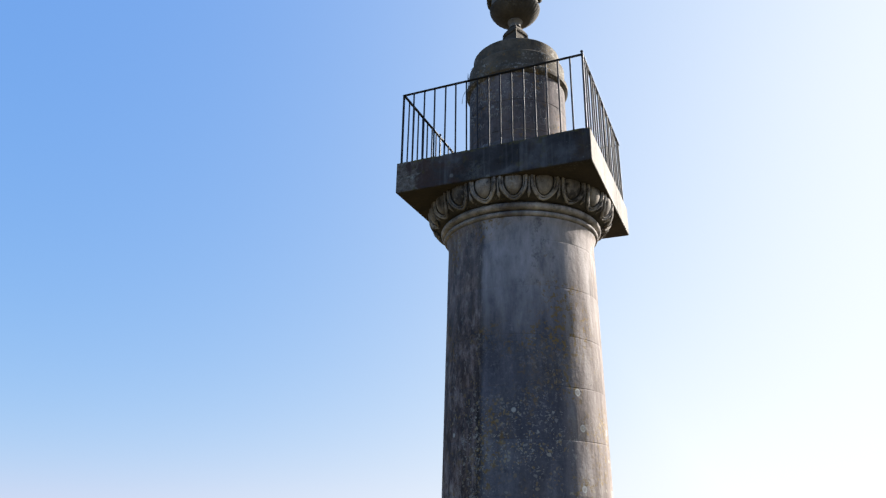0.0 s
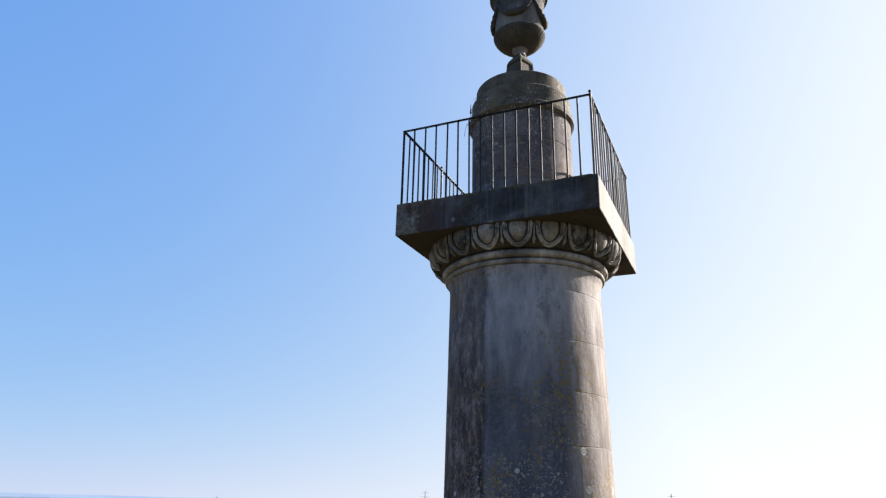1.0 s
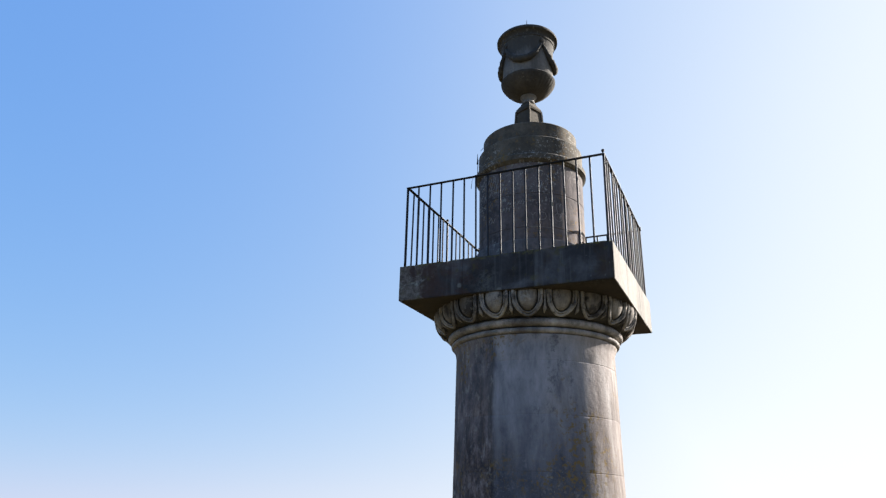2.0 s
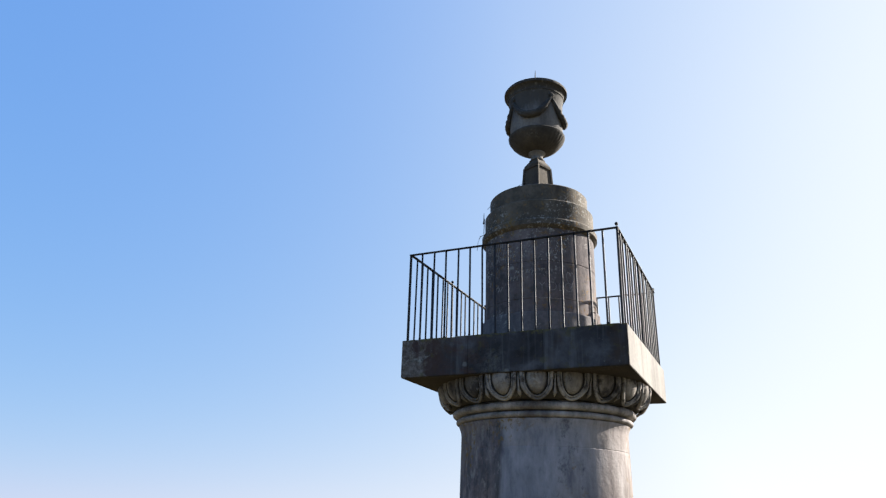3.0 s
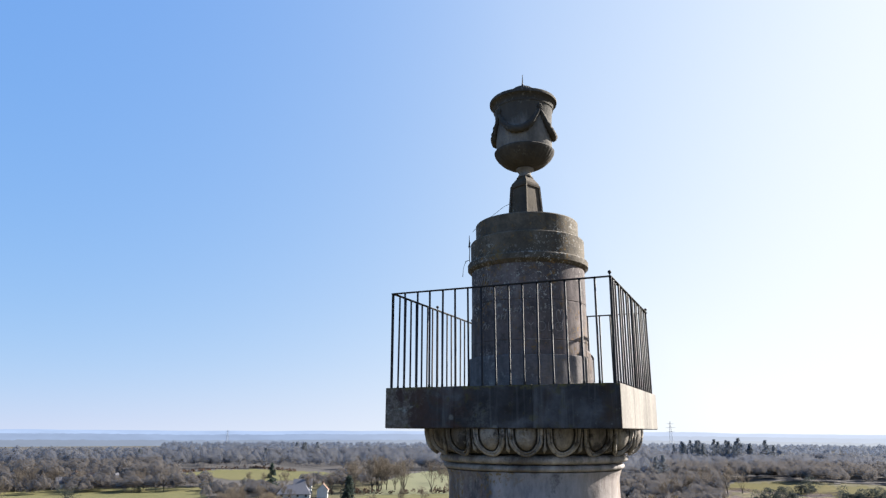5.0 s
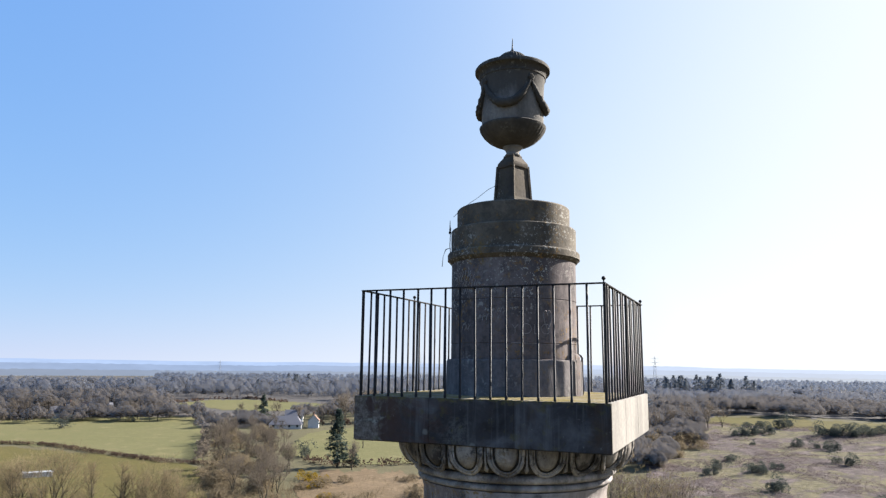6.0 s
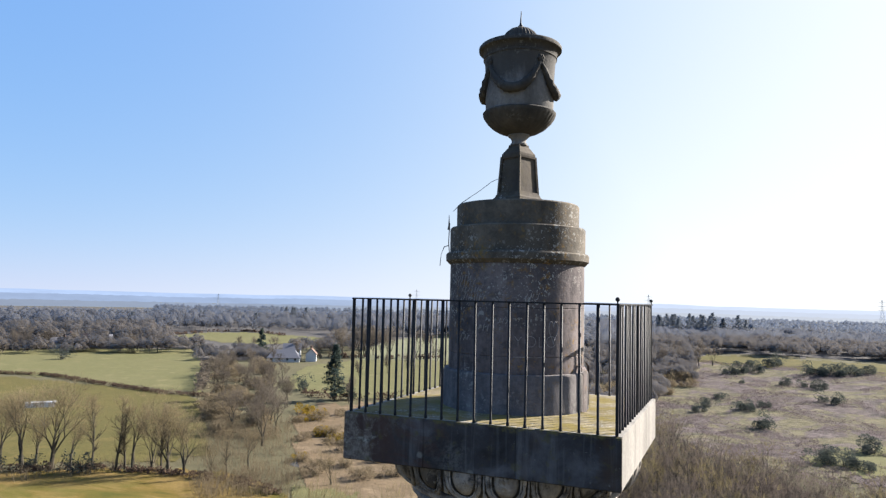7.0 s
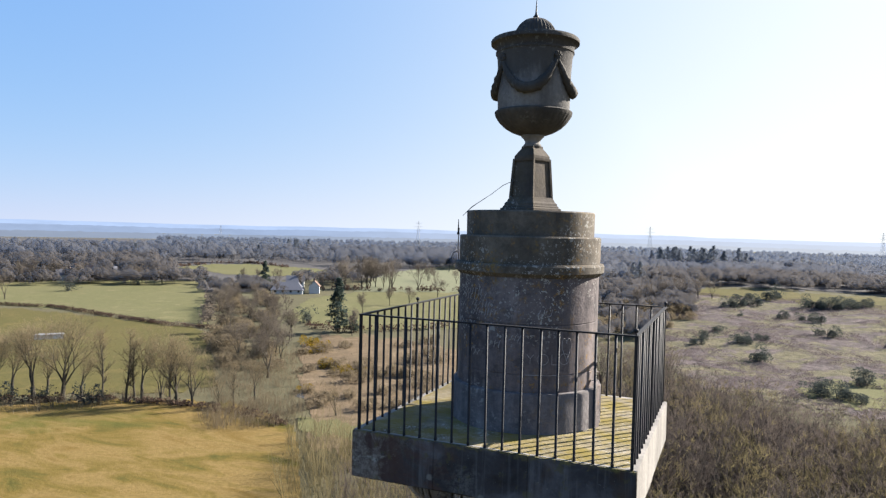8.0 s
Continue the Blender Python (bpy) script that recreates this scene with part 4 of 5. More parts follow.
def heather_tufts():
    """Knee-high drifts of heather between lawns of grass, too many to count."""
    rng = random.Random(77)
    verts, faces = [], []
    while len(faces) < 110000:
        x, y = polar(rng.uniform(-10, 13), math.sqrt(rng.uniform(145 ** 2, 330 ** 2)))
        if noise.noise((x * 0.045, y * 0.045, 3)) + 0.5 * noise.noise((x * 0.13, y * 0.13, 8)) < 0.02:
            continue
        clump(verts, faces, x, y, land(x, y) - 0.05, rng.uniform(0.5, 1.3), rng.uniform(0.3, 0.75), 18, rng, 0.45, 0.2)
    return tagged(mesh_of("heather", verts, faces, M_HEATHER), "purple-brown heather growing in drifts on the heath", "heather", kind="stuff")


heather_tufts()


def line_stuff(name, points, width, hmin, hmax, per_metre, material, label, category, seed, tri=0.5):
    """A hedge along a line of (bearing, distance) places."""
    rng = random.Random(seed)
    verts, faces = [], []
    for (a0, d0), (a1, d1) in zip(points, points[1:]):
        x0, y0 = site(a0, d0)[:2]
        x1, y1 = site(a1, d1)[:2]
        n = max(2, int(math.hypot(x1 - x0, y1 - y0) * per_metre))
        for k in range(n):
            f = rng.random()
            h = rng.uniform(hmin, hmax) * (0.75 + 0.4 * noise.noise((x0 + f * 30, a0, 2)))
            x, y = x0 + (x1 - x0) * f + rng.gauss(0, width * 0.3), y0 + (y1 - y0) * f + rng.gauss(0, width * 0.3)
            clump(verts, faces, x, y, land(x, y), width * 0.6, h, 16, rng, 0.4, tri)
    return tagged(mesh_of(name, verts, faces, material), label, category, kind="stuff")


line_stuff("hedge", [(-62, 360), (-55.1, 316), (-51.6, 300), (-47.95, 266), (-44, 240), (-40.5, 231)], 1.3, 1.2, 1.7, 5.0, M_HEDGE, "trimmed reddish-brown hedge between two pastures", "hedge", 81, 0.32)
line_stuff("hedge", [(-62, 160), (-55, 148), (-48, 142.5), (-43, 134.5), (-39, 127), (-35, 118)], 1.8, 0.6, 1.6, 2.0, M_HEDGE, "low bramble hedge under the row of trees", "hedge", 82)
line_stuff("hedge", [(-41.5, 232), (-41.3, 262), (-41.0, 330)], 3.0, 2.5, 5.0, 0.8, M_TWIG_MID, "tall overgrown hedge beside the copse", "hedge", 83, 0.8)
line_stuff("hedge", [(-34, 236), (-31, 222), (-27, 224), (-22, 236)], 2.4, 1.5, 3.5, 1.0, M_HEDGE, "leafless hedge below the house paddock", "hedge", 84, 0.7)
line_stuff("hedge", [(-33, 372), (-27, 366), (-20, 380)], 2.0, 2.0, 4.0, 0.7, M_HEDGE, "leafless hedge along the far fields", "hedge", 85, 0.9)
line_stuff("hedge", [(-43.6, 562), (-41, 610), (-38, 620), (-35.3, 566)], 2.0, 1.5, 3.0, 0.5, M_HEDGE, "dark hedge at the top of the far field", "hedge", 86, 1.0)


def bush(seed, w, h, material, name, label, n=420, tri=0.28, wide=0.32):
    """A low bush of several uneven mounds of small leaves or twigs on short stems."""
    rng = random.Random(seed)
    ob = thing(name, label, "bush")
    verts, faces = [], []
    for _ in range(8):
        s = rng.uniform(0.35, 1.0)
        clump(verts, faces, rng.gauss(0, 0.45) * w, rng.gauss(0, 0.45) * w, -0.05, w * 0.5 * s, h * s, n // 8, rng, wide, tri)
    mesh_of("foliage", verts, faces, material, ob)
    bm = bmesh.new()
    for k in range(4):
        a = rng.uniform(0, 6.28)
        tube(bm, [(0, 0, -0.1), (0.3 * w * math.cos(a), 0.3 * w * math.sin(a), 0.5 * h)], [0.07, 0.03], 5)
    part("stem", bm, M_BARK, ob)
    return ob


gorse_kinds = [bush(100 + k, 3.8, 4.0, M_GORSE, "gorse_bush", "dark green gorse bush standing on the heather", 2200, 0.26) for k in range(3)]
place_copies(gorse_kinds, [(-1.98, 240, 0.9), (-1.31, 259, 0.9), (-2.62, 226, 0.9), (0.38, 236, 1.1), (1.08, 240, 1.0), (1.73, 248, 0.8), (1.83, 205, 1.25), (1.26, 374, 1.8), (0.4, 368, 1.7), (-0.3, 355, 1.5), (2.51, 416, 2.1), (3.5, 318, 1.1), (4.79, 317, 0.9), (5.88, 314, 1.3), (6.27, 270, 1.3), (4.94, 378, 1.7), (5.5, 376, 1.8), (6.2, 376, 1.8), (6.9, 382, 1.7), (7.43, 393, 1.8), (8.45, 400, 1.5), (8.82, 186, 1.25), (5.89, 168, 1.1), (7.0, 166, 1.2), (7.9, 165, 1.0), (0.43, 317, 0.6), (10.5, 260, 1.2), (12, 330, 1.5)], 8, "gorse bushes on the heath")
bloom_kinds = [bush(110 + k, 2.2, 2.0, M_BLOOM, "flowering_gorse_bush", "gorse bush in yellow flower among tan bracken", 700, 0.3) for k in range(2)]
place_copies(bloom_kinds, [(-33.3, 199, 1.3), (-32.7, 194, 1.1), (-31.9, 166, 1.0), (-31.4, 164, 0.9), (-30.6, 159, 0.9), (-33.8, 143, 0.7), (-32.2, 170, 0.8), (-33.0, 186, 0.9), (-29.6, 160, 0.8)], 9, "flowering gorse in the bracken")
scrub_kinds = [bush(120 + k, 3.0, 2.6, M_TWIG, "scrub_bush", "grey-brown leafless scrub bush in the bracken", 900, 0.8, 0.07) for k in range(2)]
scrub_places = [(rng.uniform(-34.5, -23), rng.uniform(122, 205), rng.uniform(0.6, 1.2)) for _ in range(30)] + [(rng.uniform(-10.5, -3.5), rng.uniform(240, 330), rng.uniform(1.0, 1.9)) for _ in range(26)] + [(rng.uniform(-40.5, -36.5), rng.uniform(150, 320), rng.uniform(1.0, 1.8)) for _ in range(36)]
place_copies(scrub_kinds, scrub_places, 10, "leafless scrub bushes")
ivy_kinds = [bush(130, 2.6, 3.2, M_GORSE, "holly_bush", "dark evergreen bush at the foot of the bare trees", 600, 0.3)]
place_copies(ivy_kinds, [(-54.8, 149, 1.3), (-49.2, 141.5, 1.25), (-52.6, 147, 0.9), (-33.5, 243, 1.8), (-50.86, 371, 1.9), (-41.6, 400, 1.5), (-46.2, 398, 1.2)], 11, "dark evergreen bushes")


def evergreen(seed, height, width, label, material, layers=13, per=62):
    """A conifer: a straight tapering trunk and drooping, uneven whorls."""
    rng = random.Random(seed)
    ob = thing("conifer", label, "tree")
    bm = bmesh.new()
    tube(bm, [(0, 0, -0.2), (0.1, 0, height * 0.5), (0, 0.05, height * 0.98)], [height * 0.016, height * 0.011, 0.03], 6)
    verts, faces = [], []
    for k in range(layers):
        f = k / (layers - 1)
        z = height * (0.16 + 0.82 * f)
        r = width * (1 - f) ** 0.75 * rng.uniform(0.7, 1.15) + 0.25
        for b in range(6):
            a = rng.uniform(0, 6.28)
            tip = Vector((r * math.cos(a), r * math.sin(a), z - 0.12 * r + rng.uniform(-0.3, 0.4)))
            tube(bm, [(0, 0, z), tip], [0.05, 0.015], 3, False)
            for _ in range(per // 6):
                g = rng.uniform(0.25, 1.05)
                p = Vector((0, 0, z)).lerp(tip, g) + Vector((rng.gauss(0, 0.3), rng.gauss(0, 0.3), rng.gauss(0, 0.25)))
                d1 = Vector((rng.uniform(-1, 1), rng.uniform(-1, 1), rng.uniform(-0.8, 0.4))).normalized() * rng.uniform(0.5, 1.1)
                d2 = Vector((rng.uniform(-1, 1), rng.uniform(-1, 1), rng.uniform(-0.4, 0.4))).normalized() * 0.3
                i = len(verts)
                verts += [p - d2, p + d2, p + d1]
                faces.append((i, i + 1, i + 2))
    part("trunk", bm, M_BARK, ob)
    mesh_of("crown", verts, faces, material, ob)
    return ob


big = evergreen(201, 17, 4.2, "tall dark conifer beside the paddock hedge", M_PINE, 15, 170)
small = evergreen(202, 13, 4.0, "dark conifer near the white house", M_PINE, 13, 170)
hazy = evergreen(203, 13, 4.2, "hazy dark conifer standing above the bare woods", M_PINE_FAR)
place_copies([big, small], [(-31.15, 221, 1.0), (-37.0, 386, 1.05), (-29.9, 222, 0.5)], 12, "conifers near the house")
pine_places = []
for k in range(34):
    az = rng.choice([rng.uniform(-6.2, 0.8), rng.uniform(-5.6, -3.5), rng.uniform(-3.0, -0.6)])
    pine_places.append((az, rng.uniform(690, 760), rng.uniform(1.1, 1.75)))
pine_places += [(rng.uniform(-36, -33), rng.uniform(760, 800), 1.4) for _ in range(4)] + [(-37.5, 640, 1.2), (-46.5, 640, 1.2), (-7.5, 480, 1.1), (-7.0, 470, 1.2), (-8.2, 490, 1.0)]
place_copies([hazy], [(-1.6, 700, 1.85)] + pine_places, 13, "conifers in the far woods")


def tuft(verts, faces, c, rw, rh, sides, rng):
    """One dense rounded mass of twigs: a knobbly closed body."""
    rings = []
    for k, (f, g) in enumerate(((0.62, -0.72), (1.0, 0.0), (0.68, 0.70))):
        ring = []
        for a in range(sides):
            b = 2 * math.pi * (a + 0.5 * k) / sides
            w = rw * f * rng.uniform(0.72, 1.25)
            ring.append(len(verts))
            verts.append(c + Vector((math.cos(b) * w, math.sin(b) * w, rh * g * rng.uniform(0.7, 1.25))))
        rings.append(ring)
    top = len(verts)
    verts.append(c + Vector((rng.gauss(0, 0.15) * rw, rng.gauss(0, 0.15) * rw, rh * rng.uniform(0.9, 1.25))))
    for lo, hi in zip(rings, rings[1:]):
        for a in range(sides):
            b = (a + 1) % sides
            faces.append((lo[a], lo[b], hi[a]))
            faces.append((lo[b], hi[b], hi[a]))
    for a in range(sides):
        faces.append((rings[2][a], rings[2][(a + 1) % sides], top))


def crown(verts, faces, x, y, z, h, w, flakes, tufts, sides, rng):
    """A far bare tree: stems, several rounded masses of fine twigs and a broken, feathery outline."""
    base = Vector((x, y, z))
    for _ in range(2):
        sliver(verts, faces, base, Vector((rng.gauss(0, 0.12), rng.gauss(0, 0.12), 0.7)) * h, 0.016 * h)
    lobes = [(base + Vector((0, 0, 0.58 * h)), 0.60 * w, 0.34 * h)]
    a0 = rng.uniform(0, 6.28)
    for k in range(tufts - 1):
        a = a0 + 6.28 * k / max(1, tufts - 1) + rng.uniform(-0.5, 0.5)
        lobes.append((base + Vector((math.cos(a) * w * 0.55, math.sin(a) * w * 0.55, rng.uniform(0.36, 0.66) * h)), w * rng.uniform(0.36, 0.52), h * rng.uniform(0.18, 0.27)))
    for c, rw, rh in lobes:
        tuft(verts, faces, c, rw, rh, sides, rng)
    for k in range(flakes):
        c, rw, rh = lobes[k % len(lobes)]
        o = Vector((rng.gauss(0, 1), rng.gauss(0, 1), rng.gauss(0.35, 0.9))).normalized()
        p = c + Vector((o.x * rw, o.y * rw, o.z * rh)) * rng.uniform(0.85, 1.05)
        d = (o + Vector((rng.gauss(0, 0.3), rng.gauss(0, 0.3), rng.gauss(0.45, 0.3)))).normalized()
        sliver(verts, faces, p, d * h * rng.uniform(0.06, 0.13), h * rng.uniform(0.012, 0.026))


def wood_stuff(name, areas, material, label, seed, flakes, tufts, sides):
    rng = random.Random(seed)
    random.seed(seed)
    verts, faces = [], []
    for az0, az1, d0, d1, count, hmin, hmax in areas:
        for _ in range(count):
            az = rng.uniform(az0, az1)
            d = math.sqrt(rng.uniform(d0 * d0, d1 * d1))
            if (-44 < az < -32 and 440 < d < 615) or (-28 < az < -16 and 360 < d < 575):
                continue                        # the far fields stay open
            x, y, z, near = site(az, d)
            h = rng.uniform(hmin, hmax) * near
            crown(verts, faces, x, y, z - 0.2, h, h * rng.uniform(0.40, 0.58), flakes, tufts, sides, rng)
    return tagged(mesh_of(name, verts, faces, material), label, "woodland", kind="stuff")


wood_stuff("woodland", [(-42, -36.3, 345, 405, 60, 5, 7), (-34.4, -31, 400, 500, 30, 6, 9), (-66, -41.6, 398, 445, 170, 6, 10), (-66, -45, 440, 580, 380, 8, 14), (-46, -43.5, 440, 560, 60, 7, 11), (-12, -2.5, 340, 470, 140, 6, 10), (-14, -5.0, 215, 340, 95, 5, 8), (-5.0, -2.6, 295, 400, 26, 5, 8), (-33, -28, 400, 470, 30, 7, 10), (-8, 26, 500, 590, 420, 8, 12)], M_WOOD, "grey-brown leafless woodland at the edge of the fields", 21, 110, 5, 6)
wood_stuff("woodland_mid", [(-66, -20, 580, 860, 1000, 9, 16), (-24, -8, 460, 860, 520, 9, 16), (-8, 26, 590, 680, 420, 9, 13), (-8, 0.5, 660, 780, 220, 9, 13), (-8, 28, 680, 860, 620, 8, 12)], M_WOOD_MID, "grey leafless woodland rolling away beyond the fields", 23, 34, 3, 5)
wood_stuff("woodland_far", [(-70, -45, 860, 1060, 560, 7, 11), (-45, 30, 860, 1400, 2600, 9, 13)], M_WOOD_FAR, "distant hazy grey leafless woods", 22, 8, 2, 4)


# ---- buildings and pylons far off ----
def house(az, d, turn, w, depth, eaves, ridge_h, roof, label, windows=3, chimney=True, hip=0.0):
    """A house with a pitched roof, its long side facing along its own -y."""
    x, y, z, near = site(az, d)
    ob = thing("house", label, "house", group="white houses among the trees")
    ob.matrix_basis = pose(x, y, z, 0, 0, turn)
    wall = bmesh.new()
    box(wall, -w / 2, w / 2, -depth / 2, depth / 2, -0.3, eaves)
    if not hip:
        for sx in (-1, 1):
            xs = sx * (w / 2 - 0.005)
            v = [wall.verts.new((xs, -depth / 2, eaves)), wall.verts.new((xs, depth / 2, eaves)), wall.verts.new((xs, 0, ridge_h - 0.1))]
            wall.faces.new(v)
    part("wall", wall, M_WALL, ob)
    r = bmesh.new()
    o = 0.4
    for t in (0.0, 0.18):
        a = [r.verts.new(p) for p in ((-w / 2 - o, -depth / 2 - o, eaves - 0.25 + t), (w / 2 + o, -depth / 2 - o, eaves - 0.25 + t), (w / 2 + o, depth / 2 + o, eaves - 0.25 + t), (-w / 2 - o, depth / 2 + o, eaves - 0.25 + t))]
        b = [r.verts.new((-w / 2 - o + hip, 0, ridge_h + t)), r.verts.new((w / 2 + o - hip, 0, ridge_h + t))]
        r.faces.new((a[0], a[1], b[1], b[0]))
        r.faces.new((a[2], a[3], b[0], b[1]))
        if hip:
            r.faces.new((a[1], a[2], b[1]))
            r.faces.new((a[3], a[0], b[0]))
    top = part("roof", r, roof, ob)
    if chimney:
        c = box(bmesh.new(), w * 0.2, w * 0.2 + 0.9, -0.45, 0.45, eaves, ridge_h + 1.2, 0.04)
        part("chimney", c, M_TILE_ROOF, top)
    for k in range(windows):
        xc = -w / 2 + w * (k + 0.5) / windows
        for side in (-1, 1):
            win = thing("window", "", "")
            win.parent = ob
            y0 = side * depth / 2
            pane = box(bmesh.new(), xc - 0.5, xc + 0.5, min(y0, y0 + side * 0.02), max(y0, y0 + side * 0.02), eaves * 0.38, eaves * 0.38 + 1.2)
            part("pane", pane, M_GLASS, win)
            frame_bm = bmesh.new()
            box(frame_bm, xc - 0.6, xc + 0.6, min(y0, y0 + side * 0.07), max(y0, y0 + side * 0.07), eaves * 0.38 - 0.1, eaves * 0.38)
            part("sill", frame_bm, M_WALL, win)
    return ob


house(-35.2, 350, 28, 15, 8, 2.1, 5.6, M_ROOF, "long low white house with a grey hipped roof", 4, False, 3.0)
house(-33.1, 352, -60, 6, 5, 3.6, 6.4, M_TILE_ROOF, "small white house with a steep brown roof", 2, True)
house(-34.6, 388, 30, 9, 6, 3.0, 6.0, M_ROOF, "two-storey white house behind the low one", 3, True)
house(-51.1, 436, 40, 8, 6, 3.2, 6.0, M_ROOF, "white cottage at the edge of the woods", 2, True)
house(-50.5, 452, -30, 7, 6, 4.2, 7.4, M_ROOF, "tall white cottage at the edge of the woods", 2, True)
house(-49.3, 458, 20, 8, 6, 3.4, 6.6, M_TILE_ROOF, "white cottage half hidden by trees", 2, False)
house(-48.2, 455, 60, 7, 6, 3.4, 6.4, M_ROOF, "white cottage among bare trees", 2, False)
house(-44.6, 556, 20, 7, 6, 3.2, 5.6, M_ROOF, "white cottage at a field corner", 1, False)


def caravan():
    x, y, z, near = site(-52.1, 222)
    ob = thing("shelter", "long low white field shelter standing in the pasture", "shelter")
    ob.matrix_basis = pose(x, y, z, 0, 0, 52)
    part("body", box(bmesh.new(), -3.6, 3.6, -1.2, 1.2, 0.0, 1.3, 0.1), M_WALL, ob)
    part("roof", box(bmesh.new(), -3.8, 3.8, -1.4, 1.4, 1.303, 1.45, 0.06), M_STEEL, ob, "pale sheet roof")


caravan()


def pylon(az, d, h):
    x, y, z, near = site(az, d)
    ob = thing("pylon", "far grey steel lattice power pylon above the woods", "pylon", group="power pylons")
    ob.matrix_basis = pose(x, y, z, 0, 0, 20)
    w = h * 0.085

    def at(f, sx, sy):
        r = w * (1 - 0.88 * f ** 0.8)
        return Vector((sx * r, sy * r, h * f))

    legs = [(-1, -1), (1, -1), (1, 1), (-1, 1)]
    for sx, sy in legs:
        bm = bmesh.new()
        tube(bm, [at(f, sx, sy) for f in (0, 0.35, 0.7, 1.0)], h * 0.0028, 4)
        part("leg", bm, M_STEEL, ob)
    bm = bmesh.new()
    for k in range(9):
        for i in range(4):
            a, b = legs[i], legs[(i + 1) % 4]
            tube(bm, [at(k / 9, *a), at((k + 1) / 9, *b)], h * 0.0013, 3)
            tube(bm, [at(k / 9, *b), at((k + 1) / 9, *a)], h * 0.0013, 3)
    part("bracing", bm, M_STEEL, ob)
    for f, r in ((0.62, 0.17), (0.77, 0.2), (0.91, 0.15)):
        bm = bmesh.new()
        for s in (-1, 1):
            tube(bm, [(0, 0, h * f), (s * h * r, 0, h * f + h * 0.01)], [h * 0.006, h * 0.002], 4)
        part("cross_arm", bm, M_STEEL, ob)


for az, d, h in ((-40.4, 1380, 31), (-24.8, 1380, 48), (-6.3, 1380, 34), (9.4, 1380, 32)):
    pylon(az, d, h)

pond_bm = bmesh.new()
x, y = polar(-32.8, 138)
bmesh.ops.create_circle(pond_bm, cap_ends=True, segments=28, radius=2.6, matrix=Matrix.Translation((x, y, 0.07)))
for v in pond_bm.verts:
    k = 1 + 0.35 * noise.noise((v.co.x * 0.4, v.co.y * 0.4, 0))
    v.co.x, v.co.y = x + (v.co.x - x) * k * 1.5, y + (v.co.y - y) * k
tagged(part("pond", pond_bm, M_POND), "small pond among the bracken", "pond", kind="structure")


# ---- the column ----
def shaft_radius(z):
    """The shaft swells slightly towards the ground and flares under the capital."""
    flare = max(0.0, z + 1.13) / 0.13
    return 1.108 + 0.0132 * max(0.0, -1.15 - z) + 0.034 * flare * flare


def shaft_stone(a0, a1, z0, z1, seg):
    """One curved ashlar block with eased edges, 0.25 m deep."""
    bm = bmesh.new()
    e = 0.003
    cols = []
    for k in range(seg + 1):
        f = k / seg
        a = a0 + (a1 - a0) * f
        edge = k in (0, seg)
        inset = e if edge else 0.0
        col = []
        for z, i in ((z0 + 0.001, e), (z0 + 0.006, 0.0), (z1 - 0.125, 0.0), (z1 - 0.08, 0.0), (z1 - 0.04, 0.0), (z1 - 0.006, 0.0), (z1 - 0.001, e)):
            col.append(bm.verts.new(on_drum(a, shaft_radius(z) - max(i, inset), z)))
        cols.append(col)
    for a, b in zip(cols, cols[1:]):
        for j in range(6):
            bm.faces.new((a[j], b[j], b[j + 1], a[j + 1]))
    inner = [[bm.verts.new(on_drum(a0 + (a1 - a0) * k / seg, shaft_radius(z) - 0.25, z)) for z in (z0, z1)] for k in range(seg + 1)]
    for k in range(seg):
        bm.faces.new((inner[k][1], inner[k + 1][1], inner[k + 1][0], inner[k][0]))
        bm.faces.new((cols[k][6], cols[k + 1][6], inner[k + 1][1], inner[k][1]))
        bm.faces.new((cols[k + 1][0], cols[k][0], inner[k][0], inner[k + 1][0]))
    for c, i in ((cols[0], inner[0]), (cols[-1], inner[-1])):
        bm.faces.new((*c, i[1], i[0]))
    bmesh.ops.recalc_face_normals(bm, faces=bm.faces)
    return bm


COURSE = 0.672
column = thing("column", "tall round column of weathered grey limestone blocks standing on rough grass", "column", at=(0, 0, TOP))
part("base", box(bmesh.new(), -2.1, 2.1, -2.1, 2.1, -TOP - 0.2, -TOP + 1.6, 0.05), M_SHAFT, column, "square stone plinth on the ground")
lower = revolve([(1.9, -TOP + 1.6), (1.9, -TOP + 1.9), (1.75, -TOP + 2.0), (1.6, -TOP + 2.2), (shaft_radius(-TOP + 2.4), -TOP + 2.4), (shaft_radius(-12.0), -1.325 - 16 * COURSE)], 72)
shade_by_angle(part("lower_shaft", lower, M_SHAFT, column, "lower part of the stone shaft"))


def echinus_at(u, s, out):
    """A place on the bulging capital: metres round it, metres down from the slab, metres proud."""
    v = min(1.0, max(-0.2, s / 0.40))
    r = 1.19 + 0.202 * math.sqrt(max(0.0, 1 - max(0.0, v) ** 2.6))
    lean = max(0.0, v) ** 2.2                   # the face turns under towards the bottom
    r += out * (1 - 0.45 * lean)
    z = -0.49 - 0.30 * v - out * 0.6 * lean
    a = u / 1.40
    return Vector((r * math.sin(a), -r * math.cos(a), z))


